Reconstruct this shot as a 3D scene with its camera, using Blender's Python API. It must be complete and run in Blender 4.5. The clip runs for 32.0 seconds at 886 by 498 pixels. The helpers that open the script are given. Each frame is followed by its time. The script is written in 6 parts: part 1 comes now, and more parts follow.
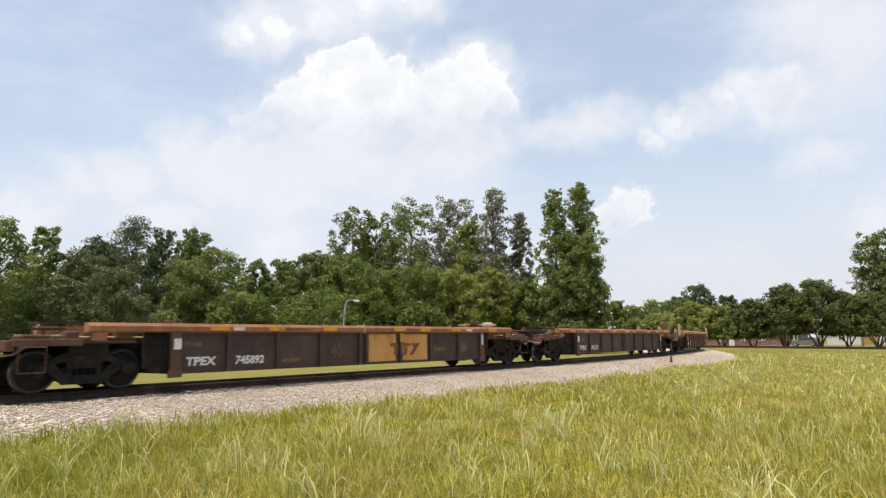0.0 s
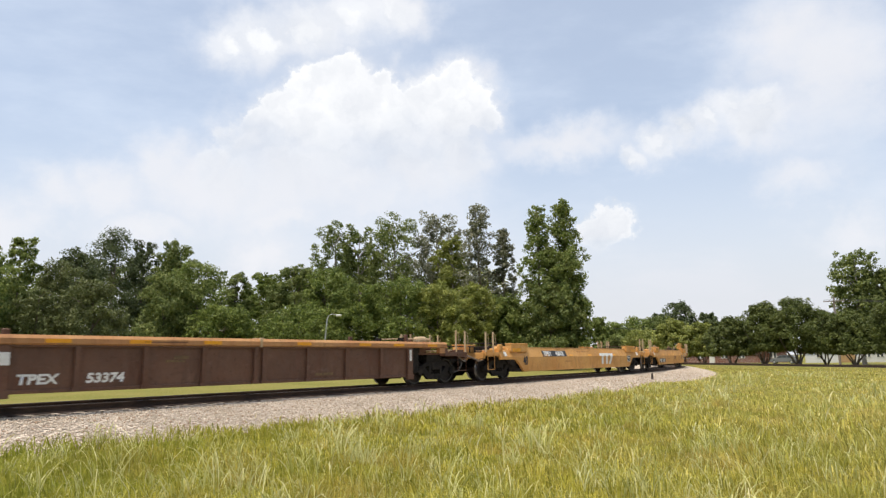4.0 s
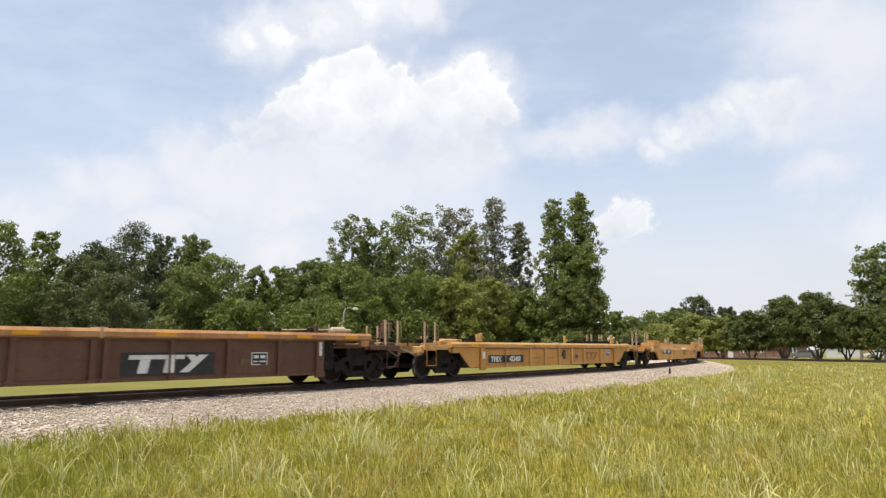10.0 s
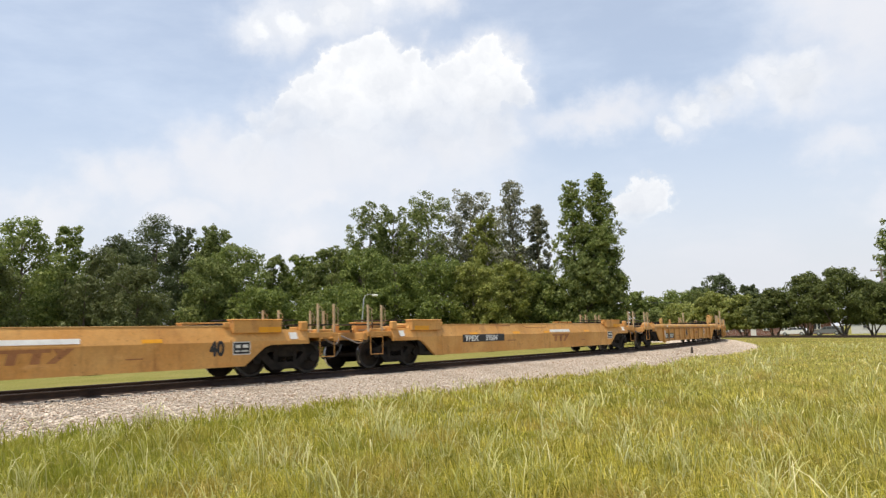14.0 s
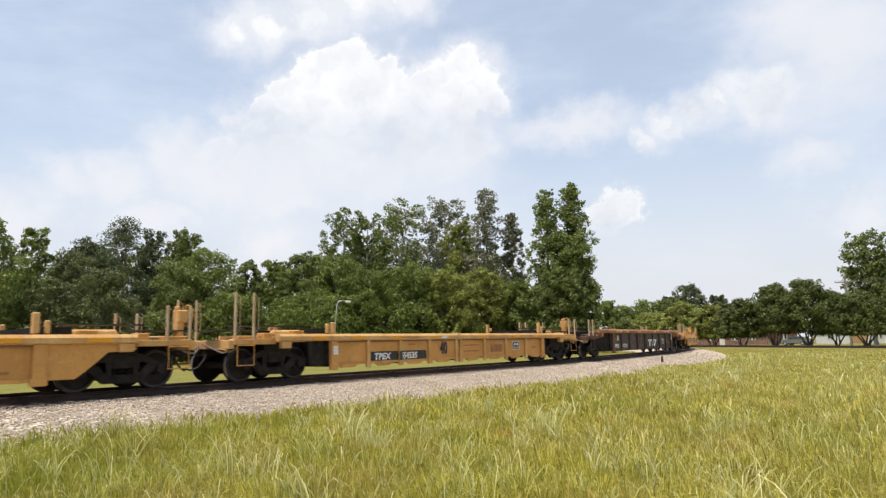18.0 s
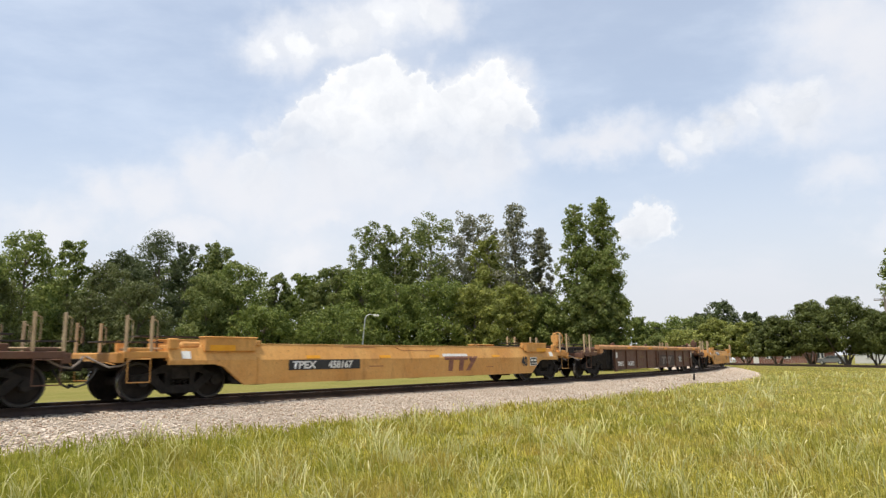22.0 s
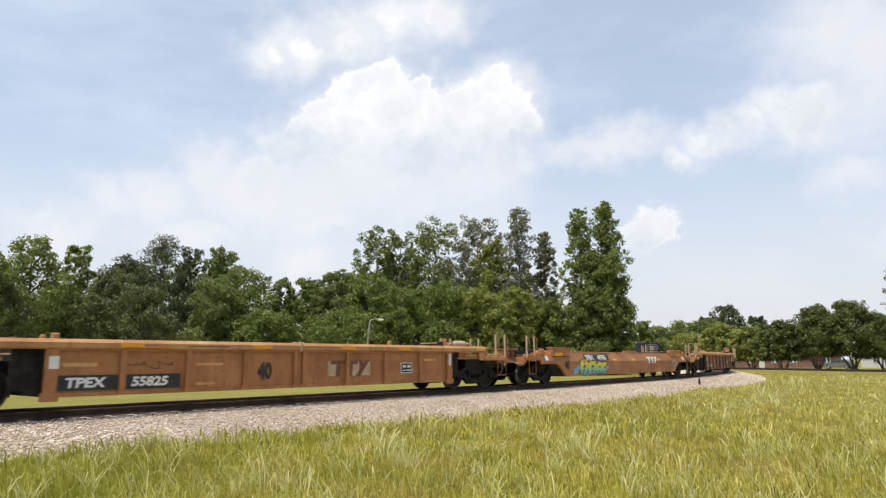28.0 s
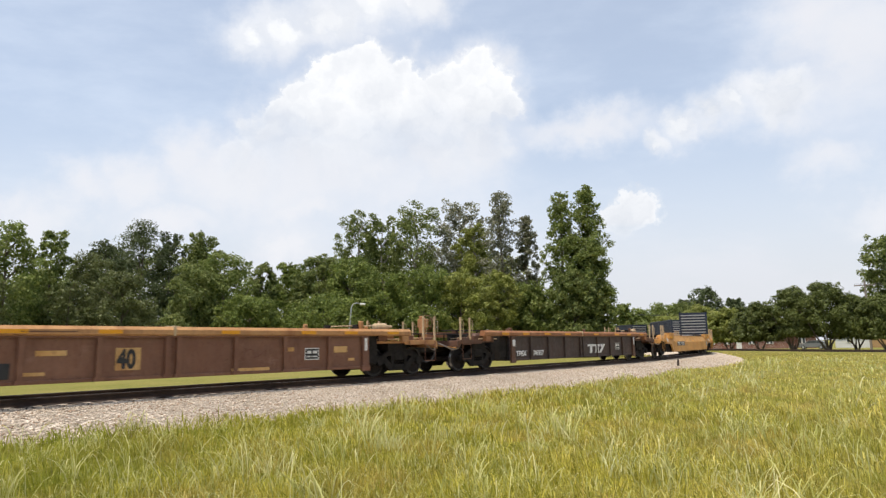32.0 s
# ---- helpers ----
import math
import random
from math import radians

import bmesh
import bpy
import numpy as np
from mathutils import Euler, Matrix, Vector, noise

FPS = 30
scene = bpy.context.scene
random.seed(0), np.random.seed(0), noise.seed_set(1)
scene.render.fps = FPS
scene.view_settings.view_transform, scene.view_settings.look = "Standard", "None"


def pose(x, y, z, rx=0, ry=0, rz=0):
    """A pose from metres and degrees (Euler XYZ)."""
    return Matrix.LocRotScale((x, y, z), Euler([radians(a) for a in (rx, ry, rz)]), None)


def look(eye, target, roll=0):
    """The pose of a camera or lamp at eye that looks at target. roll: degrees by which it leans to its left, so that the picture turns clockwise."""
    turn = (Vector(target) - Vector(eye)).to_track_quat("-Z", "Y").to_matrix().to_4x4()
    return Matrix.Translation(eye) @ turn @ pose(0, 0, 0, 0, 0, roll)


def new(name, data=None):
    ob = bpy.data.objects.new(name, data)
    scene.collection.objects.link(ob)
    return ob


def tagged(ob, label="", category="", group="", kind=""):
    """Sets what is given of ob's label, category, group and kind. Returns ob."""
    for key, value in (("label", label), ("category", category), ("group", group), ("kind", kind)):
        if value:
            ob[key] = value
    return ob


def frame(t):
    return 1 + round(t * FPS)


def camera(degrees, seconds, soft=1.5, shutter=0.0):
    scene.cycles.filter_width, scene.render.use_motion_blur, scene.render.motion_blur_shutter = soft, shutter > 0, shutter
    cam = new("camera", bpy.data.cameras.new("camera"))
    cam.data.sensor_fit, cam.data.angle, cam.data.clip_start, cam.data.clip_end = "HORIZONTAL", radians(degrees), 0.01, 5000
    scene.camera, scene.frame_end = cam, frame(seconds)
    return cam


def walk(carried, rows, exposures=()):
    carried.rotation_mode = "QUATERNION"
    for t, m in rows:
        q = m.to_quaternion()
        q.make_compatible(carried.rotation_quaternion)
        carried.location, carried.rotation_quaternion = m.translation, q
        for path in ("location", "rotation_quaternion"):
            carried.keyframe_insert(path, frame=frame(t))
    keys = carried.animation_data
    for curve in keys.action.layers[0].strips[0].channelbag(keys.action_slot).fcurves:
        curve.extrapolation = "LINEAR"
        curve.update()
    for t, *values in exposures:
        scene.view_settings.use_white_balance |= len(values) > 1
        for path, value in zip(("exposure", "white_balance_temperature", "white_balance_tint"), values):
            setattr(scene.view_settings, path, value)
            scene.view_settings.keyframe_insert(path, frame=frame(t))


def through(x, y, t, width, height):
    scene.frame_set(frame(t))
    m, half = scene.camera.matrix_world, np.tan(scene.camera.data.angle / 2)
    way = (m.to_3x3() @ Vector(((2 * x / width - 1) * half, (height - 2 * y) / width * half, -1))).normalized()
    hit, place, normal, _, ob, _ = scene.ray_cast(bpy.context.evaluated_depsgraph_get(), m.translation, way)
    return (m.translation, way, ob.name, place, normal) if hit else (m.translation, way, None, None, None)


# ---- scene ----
# the eye stands in the grass at the origin, 1.6 m up; the rows are seconds, pitch, roll, yaw of a hand-held turn
EYE_Z = 1.6
TURNS = (
    (0.0, 7.96, 0.96, 0.30),
    (0.5, 7.96, 1.17, 0.47),
    (1.0, 8.22, 0.29, -0.87),
    (1.5, 8.73, 0.42, -0.40),
    (2.0, 9.13, 0.31, -0.13),
    (2.5, 9.12, 0.62, -0.17),
    (3.0, 9.06, 0.77, -0.51),
    (3.5, 9.25, 0.65, -1.44),
    (5.5, 9.00, 0.42, 0.07),
    (6.0, 8.88, 0.34, -0.03),
    (6.5, 8.74, 0.39, 0.16),
    (7.0, 9.05, 0.21, 0.12),
    (7.5, 8.93, 0.20, 0.11),
    (8.0, 8.60, 0.33, 0.45),
    (8.5, 8.60, 0.25, 0.10),
    (9.0, 8.69, 0.23, 0.18),
    (9.5, 8.71, 0.16, 0.01),
    (10.0, 8.70, 0.39, 0.16),
    (10.5, 8.59, 0.53, 0.50),
    (11.0, 8.53, 0.71, -0.16),
    (11.5, 8.81, 1.62, 1.83),
    (12.0, 8.43, 2.35, 2.32),
    (12.5, 8.29, 2.54, 3.99),
    (13.0, 8.32, 2.45, 4.16),
    (13.5, 7.67, 1.74, 2.61),
    (14.0, 7.43, 1.61, 1.88),
    (14.5, 6.98, 1.88, 0.84),
    (16.5, 7.50, 1.44, 0.20),
    (17.0, 8.18, 1.11, 0.22),
    (17.5, 8.61, 0.86, 0.33),
    (18.0, 7.99, 1.18, -0.39),
    (18.5, 8.80, 1.65, 0.57),
    (19.0, 7.83, 1.69, 2.42),
    (19.5, 7.36, 1.07, 3.30),
    (20.0, 7.64, 0.75, 1.93),
    (20.5, 8.82, 0.96, 2.35),
    (21.0, 9.20, 0.74, 2.41),
    (21.5, 9.25, 0.49, 2.07),
    (22.0, 9.26, 0.53, 1.94),
    (22.5, 9.51, 0.81, 2.25),
    (23.0, 9.73, 0.40, 2.63),
    (23.5, 9.21, 0.22, 2.30),
    (24.0, 9.37, 0.08, 2.59),
    (24.5, 8.91, -0.13, 2.73),
    (25.0, 9.40, 0.21, 2.50),
    (25.5, 9.48, 0.24, 2.31),
    (27.5, 9.58, 0.64, 1.79),
    (28.0, 9.62, 0.53, 2.31),
    (28.5, 9.00, 0.44, 2.58),
    (29.0, 8.75, 0.46, 2.79),
    (29.5, 8.64, 0.40, 2.65),
    (30.0, 8.22, 0.59, 2.24),
    (30.5, 8.22, 0.77, 2.10),
    (31.0, 8.09, 0.50, 1.92),
    (31.5, 8.47, 0.50, 1.30),
    (32.0, 8.24, 1.00, 0.81),
)
cam = camera(66.85, 32.0, soft=1.35, shutter=0.15)
walk(cam, [(t, pose(0, 0, EYE_Z, 90 + p, r, y)) for t, p, r, y in TURNS])

# ------------------------------------------------------------------ sky and sun
SUN = Vector((-0.24, -0.16, 0.95)).normalized()
CUMULUS = [
    (-0.148, 0.123, 0.024, 0.023),
    (-0.112, 0.126, 0.037, 0.033),
    (-0.062, 0.131, 0.046, 0.038),
    (-0.011, 0.138, 0.042, 0.034),
    (0.023, 0.148, 0.024, 0.025),
    (-0.062, 0.215, 0.016, 0.015),
    (-0.078, 0.206, 0.016, 0.016),
    (-0.094, 0.195, 0.016, 0.016),
    (-0.111, 0.182, 0.016, 0.016),
    (-0.127, 0.171, 0.015, 0.016),
    (-0.142, 0.156, 0.014, 0.015),
    (-0.157, 0.141, 0.012, 0.012),
    (-0.036, 0.207, 0.013, 0.012),
    (-0.020, 0.192, 0.014, 0.014),
    (0.002, 0.198, 0.015, 0.015),
    (0.024, 0.206, 0.015, 0.015),
    (0.037, 0.192, 0.014, 0.013),
    (0.044, 0.179, 0.012, 0.012),
    (-0.053, 0.184, 0.031, 0.031),
    (-0.087, 0.166, 0.030, 0.030),
    (-0.020, 0.173, 0.027, 0.027),
    (0.014, 0.176, 0.026, 0.025),
    (-0.120, 0.148, 0.020, 0.020),
]
SMALL_HEAP = [
    (0.134, 0.099, 0.014, 0.015),
    (0.124, 0.091, 0.011, 0.011),
    (0.142, 0.090, 0.010, 0.010),
    (0.130, 0.088, 0.014, 0.009),
]
TOWERS = [
    (-0.143, 0.228, 0.019, 0.016),
    (-0.119, 0.236, 0.024, 0.019),
    (-0.088, 0.241, 0.025, 0.018),
    (-0.057, 0.248, 0.025, 0.016),
    (-0.027, 0.254, 0.019, 0.013),
    (0.243, 0.180, 0.011, 0.012),
    (0.226, 0.177, 0.012, 0.013),
    (0.206, 0.173, 0.013, 0.014),
    (0.187, 0.166, 0.012, 0.013),
    (0.170, 0.157, 0.012, 0.012),
    (0.152, 0.142, 0.012, 0.008),
    (0.239, 0.167, 0.022, 0.013),
]
VEILS = [
    (-0.147, 0.229, 0.018, 0.017),
    (-0.119, 0.237, 0.024, 0.020),
    (-0.086, 0.242, 0.026, 0.022),
    (-0.053, 0.249, 0.027, 0.020),
    (-0.019, 0.253, 0.019, 0.016),
    (0.259, 0.225, 0.032, 0.030),
    (0.283, 0.197, 0.030, 0.042),
    (0.260, 0.169, 0.024, 0.020),
    (-0.261, 0.114, 0.022, 0.013),
    (-0.225, 0.120, 0.022, 0.015),
    (-0.191, 0.135, 0.018, 0.018),
    (-0.203, 0.095, 0.032, 0.011),
    (-0.168, 0.125, 0.031, 0.021),
    (-0.102, 0.103, 0.025, 0.011),
    (-0.120, 0.078, 0.020, 0.012),
    (-0.041, 0.115, 0.019, 0.013),
    (-0.079, 0.131, 0.079, 0.025),
    (0.263, 0.123, 0.019, 0.013),
    (0.103, 0.159, 0.045, 0.012),
    (0.292, 0.084, 0.020, 0.010),
    (-0.291, 0.095, 0.020, 0.012),
]


def make_sky():
    w = bpy.data.worlds.new("sky")
    scene.world = w
    w.use_nodes = True
    nt = w.node_tree
    nt.nodes.clear()
    N, L = nt.nodes.new, nt.links.new

    def val(sock, v):
        if isinstance(v, (int, float)):
            sock.default_value = v
        else:
            L(v, sock)

    def mth(op, a, b=0.0, c=0.0, clamp=False):
        n = N("ShaderNodeMath")
        n.operation, n.use_clamp = op, clamp
        for s, v in zip(n.inputs, (a, b, c)):
            val(s, v)
        return n.outputs[0]

    def vec(op, a, b=None, c=None):
        n = N("ShaderNodeVectorMath")
        n.operation = op
        for s, v in zip(n.inputs, (a, b, c)):
            if v is None:
                continue
            if isinstance(v, tuple):
                s.default_value = v
            else:
                L(v, s)
        return n

    def fbm(p, scale, detail, rough=0.55):
        n = N("ShaderNodeTexNoise")
        n.inputs["Scale"].default_value = scale
        n.inputs["Detail"].default_value = detail
        n.inputs["Roughness"].default_value = rough
        L(p, n.inputs["Vector"])
        return n

    def ramp(x, lo, hi, a=0.0, b=1.0):
        n = N("ShaderNodeMapRange")
        n.interpolation_type = "SMOOTHSTEP"
        for s, v in zip(n.inputs, (x, lo, hi, a, b)):
            val(s, v)
        return n.outputs[0]

    sky = N("ShaderNodeTexSky")
    sky.sky_type, sky.sun_disc = "NISHITA", False
    sky.sun_elevation = math.asin(SUN.z)
    sky.sun_rotation = math.atan2(SUN.x, SUN.y)
    sky.air_density, sky.dust_density, sky.ozone_density = 1.0, 1.6, 1.0
    co = N("ShaderNodeTexCoord").outputs["Generated"]
    sep = N("ShaderNodeSeparateXYZ")
    L(co, sep.inputs[0])
    den = mth("ADD", mth("MAXIMUM", sep.outputs[1], -0.9), 1.0)
    com = N("ShaderNodeCombineXYZ")
    L(mth("DIVIDE", sep.outputs[0], den), com.inputs[0])
    L(mth("DIVIDE", sep.outputs[2], den), com.inputs[1])
    p = com.outputs[0]
    sep2 = N("ShaderNodeSeparateXYZ")
    L(p, sep2.inputs[0])
    # billowed outlines: the plane of the sky is warped at two scales
    w1 = vec("SUBTRACT", fbm(p, 9, 3).outputs["Color"], (0.5, 0.5, 0.5)).outputs[0]
    w2 = vec("SUBTRACT", fbm(p, 34, 5, 0.6).outputs["Color"], (0.5, 0.5, 0.5)).outputs[0]
    w3 = vec("SUBTRACT", fbm(p, 95, 5, 0.6).outputs["Color"], (0.5, 0.5, 0.5)).outputs[0]
    q = vec("MULTIPLY_ADD", w1, (0.014, 0.012, 0), p).outputs[0]
    q = vec("MULTIPLY_ADD", w2, (0.030, 0.030, 0), q).outputs[0]
    q = vec("MULTIPLY_ADD", w3, (0.016, 0.016, 0), q).outputs[0]
    qs = vec("MULTIPLY_ADD", w1, (0.06, 0.04, 0), p).outputs[0]
    qs = vec("MULTIPLY_ADD", w2, (0.055, 0.045, 0), qs).outputs[0]

    def heap(blobs, at, swell=1.0):
        best = None
        for x, y, rx, ry in blobs:
            m = vec("MULTIPLY_ADD", at, (1 / rx / swell, 1 / ry / swell, 0), (-x / rx / swell, -y / ry / swell, 0)).outputs[0]
            d = vec("LENGTH", m).outputs["Value"]
            best = d if best is None else mth("SMOOTH_MIN", best, d, 0.45)
        return best

    main = heap(CUMULUS, q)
    towers = heap(TOWERS, q)
    # flat bases melt into the haze below
    base = ramp(mth("MULTIPLY_ADD", fbm(p, 16, 4).outputs["Fac"], 0.07, sep2.outputs[1]), 0.140, 0.222)
    small = heap(SMALL_HEAP, q)
    core = mth("MULTIPLY", ramp(main, 1.10, 0.72), base)
    core = mth("MAXIMUM", core, mth("MULTIPLY", ramp(towers, 1.45, 0.15), 0.95))
    core = mth("MAXIMUM", core, mth("MULTIPLY", ramp(small, 1.22, 0.75), ramp(sep2.outputs[1], 0.066, 0.090)))
    bright = mth("MINIMUM", mth("MINIMUM", main, towers), small)
    soft = heap(VEILS + CUMULUS + TOWERS, qs, 1.15)
    veil = mth("MULTIPLY", ramp(soft, 1.9, 0.1), ramp(fbm(qs, 7, 5, 0.6).outputs["Fac"], 0.25, 0.6, 0.62, 1.0))
    # thin high cloud everywhere
    st = vec("MULTIPLY", p, (1.0, 2.6, 0)).outputs[0]
    wisps = ramp(fbm(st, 5.5, 6, 0.6).outputs["Fac"], 0.40, 0.78)
    haze = ramp(sep.outputs[2], 0.36, 0.02)
    thin = mth("ADD", mth("MULTIPLY_ADD", wisps, 0.24, 0.42), mth("MULTIPLY", haze, 0.55), clamp=True)
    thin = mth("SUBTRACT", 1.0, mth("MULTIPLY", mth("SUBTRACT", 1.0, thin), mth("MULTIPLY_ADD", veil, -0.84, 1.0)))
    # relief inside the heaps
    lumps = ramp(fbm(q, 22, 6, 0.6).outputs["Fac"], 0.32, 0.64)
    inner = ramp(bright, 0.35, 1.0)
    glow = mth("MULTIPLY_ADD", lumps, 0.42, mth("MULTIPLY_ADD", inner, 0.24, ramp(sep2.outputs[1], 0.13, 0.24, 0.05, 0.45)))

    def mixc(fac, a, b):
        n = N("ShaderNodeMix")
        n.data_type = "RGBA"
        L(fac, n.inputs[0])
        for s, v in ((n.inputs[6], a), (n.inputs[7], b)):
            if isinstance(v, tuple):
                s.default_value = (*v, 1)
            else:
                L(v, s)
        return n.outputs[2]

    cloud = mixc(glow, (0.77, 0.80, 0.86), (1.12, 1.12, 1.12))
    film = mixc(haze, (0.855, 0.94, 1.07), (0.775, 0.795, 0.845))
    film = mixc(veil, film, (0.89, 0.90, 0.945))
    both = mixc(core, film, cloud)
    cover = mth("MAXIMUM", thin, mth("MULTIPLY", core, 0.97))
    b1, b2, mx, out = N("ShaderNodeBackground"), N("ShaderNodeBackground"), N("ShaderNodeMixShader"), N("ShaderNodeOutputWorld")
    L(sky.outputs[0], b1.inputs[0])
    b1.inputs[1].default_value = 0.15
    L(both, b2.inputs[0])
    b2.inputs[1].default_value = 1.0
    L(cover, mx.inputs[0])
    L(b1.outputs[0], mx.inputs[1])
    L(b2.outputs[0], mx.inputs[2])
    L(mx.outputs[0], out.inputs[0])


make_sky()
sun = new("sun", bpy.data.lights.new("sun", "SUN"))
sun.data.energy, sun.data.angle, sun.data.color = 4.8, radians(0.6), (1.0, 0.92, 0.81)
sun.matrix_world = look(SUN * 100, (0, 0, 0))

# ------------------------------------------------------------------ materials


class Nodes:
    """A small builder for node materials."""

    def __init__(self, name):
        self.m = bpy.data.materials.new(name)
        self.m.use_nodes = True
        self.t = self.m.node_tree
        self.b = self.t.nodes["Principled BSDF"]
        self.co = self.t.nodes.new("ShaderNodeTexCoord")
        self.ob = self.t.nodes.new("ShaderNodeObjectInfo")

    def put(self, sock, v):
        if isinstance(v, (int, float)):
            sock.default_value = v
        elif isinstance(v, tuple):
            sock.default_value = (*v, 1) if len(v) == 3 and len(sock.default_value) == 4 else v
        else:
            self.t.links.new(v, sock)

    def noise(self, scale, detail=4, rough=0.6, stretch=(1, 1, 1), where="Object"):
        mp = self.t.nodes.new("ShaderNodeMapping")
        mp.inputs["Scale"].default_value = stretch
        self.t.links.new(self.co.outputs[where], mp.inputs[0])
        n = self.t.nodes.new("ShaderNodeTexNoise")
        n.noise_dimensions = "4D"
        self.t.links.new(mp.outputs[0], n.inputs["Vector"])
        w = self.t.nodes.new("ShaderNodeMath")
        w.operation = "MULTIPLY"
        self.put(w.inputs[0], self.ob.outputs["Random"])
        w.inputs[1].default_value = 40
        self.put(n.inputs["W"], w.outputs[0])
        for k, v in (("Scale", scale), ("Detail", detail), ("Roughness", rough)):
            n.inputs[k].default_value = v
        return n.outputs["Fac"]

    def ramp(self, x, lo, hi, a=0.0, b=1.0):
        n = self.t.nodes.new("ShaderNodeMapRange")
        for s, v in zip(n.inputs, (x, lo, hi, a, b)):
            self.put(s, v)
        return n.outputs[0]

    def mix(self, fac, a, b):
        n = self.t.nodes.new("ShaderNodeMix")
        n.data_type = "RGBA"
        self.put(n.inputs[0], fac)
        self.put(n.inputs[6], a)
        self.put(n.inputs[7], b)
        return n.outputs[2]

    def bump(self, h, strength=0.3, dist=0.02):
        n = self.t.nodes.new("ShaderNodeBump")
        n.inputs["Strength"].default_value, n.inputs["Distance"].default_value = strength, dist
        self.put(n.inputs["Height"], h)
        self.put(self.b.inputs["Normal"], n.outputs[0])

    def island(self):
        return self.t.nodes.new("ShaderNodeNewGeometry").outputs["Random Per Island"]

    def done(self, colour, rough=0.6, metal=0.0, spec=0.5):
        self.put(self.b.inputs["Base Color"], colour)
        self.put(self.b.inputs["Roughness"], rough)
        self.put(self.b.inputs["Metallic"], metal)
        self.put(self.b.inputs["Specular IOR Level"], spec)
        return self.m


def paint(name, base, fade, rust, amount=0.5):
    """Old railcar paint: chalky fade, rust runs and grime."""
    n = Nodes(name)
    c = n.mix(n.ramp(n.noise(0.9, 5), 0.35, 0.68), base, fade)
    runs = n.ramp(n.noise(2.6, 6, 0.7, (1.0, 1.0, 0.38)), 0.62 - 0.2 * amount, 0.80 - 0.12 * amount)
    c = n.mix(n.ramp(n.noise(0.55, 3, 0.5, (1, 1, 2.5)), 0.45, 0.70, 0, 0.45), c, tuple(v * 0.62 for v in base))
    c = n.mix(n.ramp(runs, 0, 1, 0, 0.8), c, rust)
    c = n.mix(n.ramp(n.noise(4, 5, 0.7, (1.0, 1.0, 0.22)), 0.56, 0.72, 0, 0.22), c, tuple(min(1.0, v * 1.25 + 0.03) for v in fade))
    c = n.mix(n.ramp(n.noise(1.7, 6, 0.75, (1.6, 1.0, 0.35)), 0.54, 0.68, 0, 0.55), c, tuple(v * 0.5 for v in base))
    c = n.mix(n.ramp(n.noise(2.3, 5, 0.7, (0.7, 1, 2.0)), 0.60, 0.74, 0, 0.4), c, tuple(min(1.0, v * 1.1 + 0.06) for v in fade))
    spots = n.ramp(n.noise(11, 6, 0.7), 0.62 - 0.08 * amount, 0.72)
    c = n.mix(n.ramp(spots, 0, 1, 0, 0.8), c, tuple(v * 0.45 for v in rust))
    c = n.mix(n.ramp(n.noise(24, 4, 0.6, (1, 1, 0.8)), 0.4, 0.75, 0, 0.22), c, (0.06, 0.045, 0.035))
    n.bump(n.noise(40, 4), 0.12, 0.004)
    return n.done(c, n.ramp(n.noise(6), 0.3, 0.7, 0.5, 0.8), 0.0, 0.35)


def plain(name, a, b, scale=6.0, rough=0.7, metal=0.0, bump=0.15, stretch=(1, 1, 1), spec=0.4):
    n = Nodes(name)
    c = n.mix(n.ramp(n.noise(scale, 5, 0.6, stretch), 0.33, 0.67), a, b)
    c = n.mix(n.ramp(n.noise(scale * 7, 3), 0.4, 0.75, 0, 0.3), c, tuple(v * 0.5 for v in a))
    n.bump(n.noise(scale * 6, 4, 0.6, stretch), bump, 0.01)
    return n.done(c, rough, metal, spec)


def sprayed(name):
    """Spray paint that runs from lime yellow above to turquoise below."""
    n = Nodes(name)
    sp = n.t.nodes.new("ShaderNodeSeparateXYZ")
    n.t.links.new(n.co.outputs["Object"], sp.inputs[0])
    c = n.mix(n.ramp(sp.outputs[2], 0.48, 0.80), (0.10, 0.40, 0.36), (0.66, 0.62, 0.03))
    c = n.mix(n.ramp(n.noise(9, 4), 0.5, 0.75, 0, 0.35), c, (0.30, 0.36, 0.08))
    return n.done(c, 0.55)


def leaves(name, lo, mid, hi, through=0.45):
    """Foliage: each leaf its own green, light coming through."""
    n = Nodes(name)
    r = n.island()
    c = n.mix(n.ramp(r, 0.0, 0.6), lo, mid)
    c = n.mix(n.ramp(r, 0.6, 1.0), c, hi)
    c = n.mix(n.ramp(n.noise(0.45, 4), 0.35, 0.62, 0, 0.55), c, tuple(0.55 * v for v in mid))
    c = n.mix(n.ramp(n.noise(0.9, 3), 0.55, 0.72, 0, 0.6), c, tuple(min(1.0, 1.35 * v) for v in hi))
    n.done(c, 0.55, 0.0, 0.3)
    tr = n.t.nodes.new("ShaderNodeBsdfTranslucent")
    n.put(tr.inputs[0], c)
    mx = n.t.nodes.new("ShaderNodeMixShader")
    mx.inputs[0].default_value = through
    out = n.t.nodes["Material Output"]
    n.t.links.new(n.b.outputs[0], mx.inputs[1])
    n.t.links.new(tr.outputs[0], mx.inputs[2])
    n.t.links.new(mx.outputs[0], out.inputs[0])
    return n.m


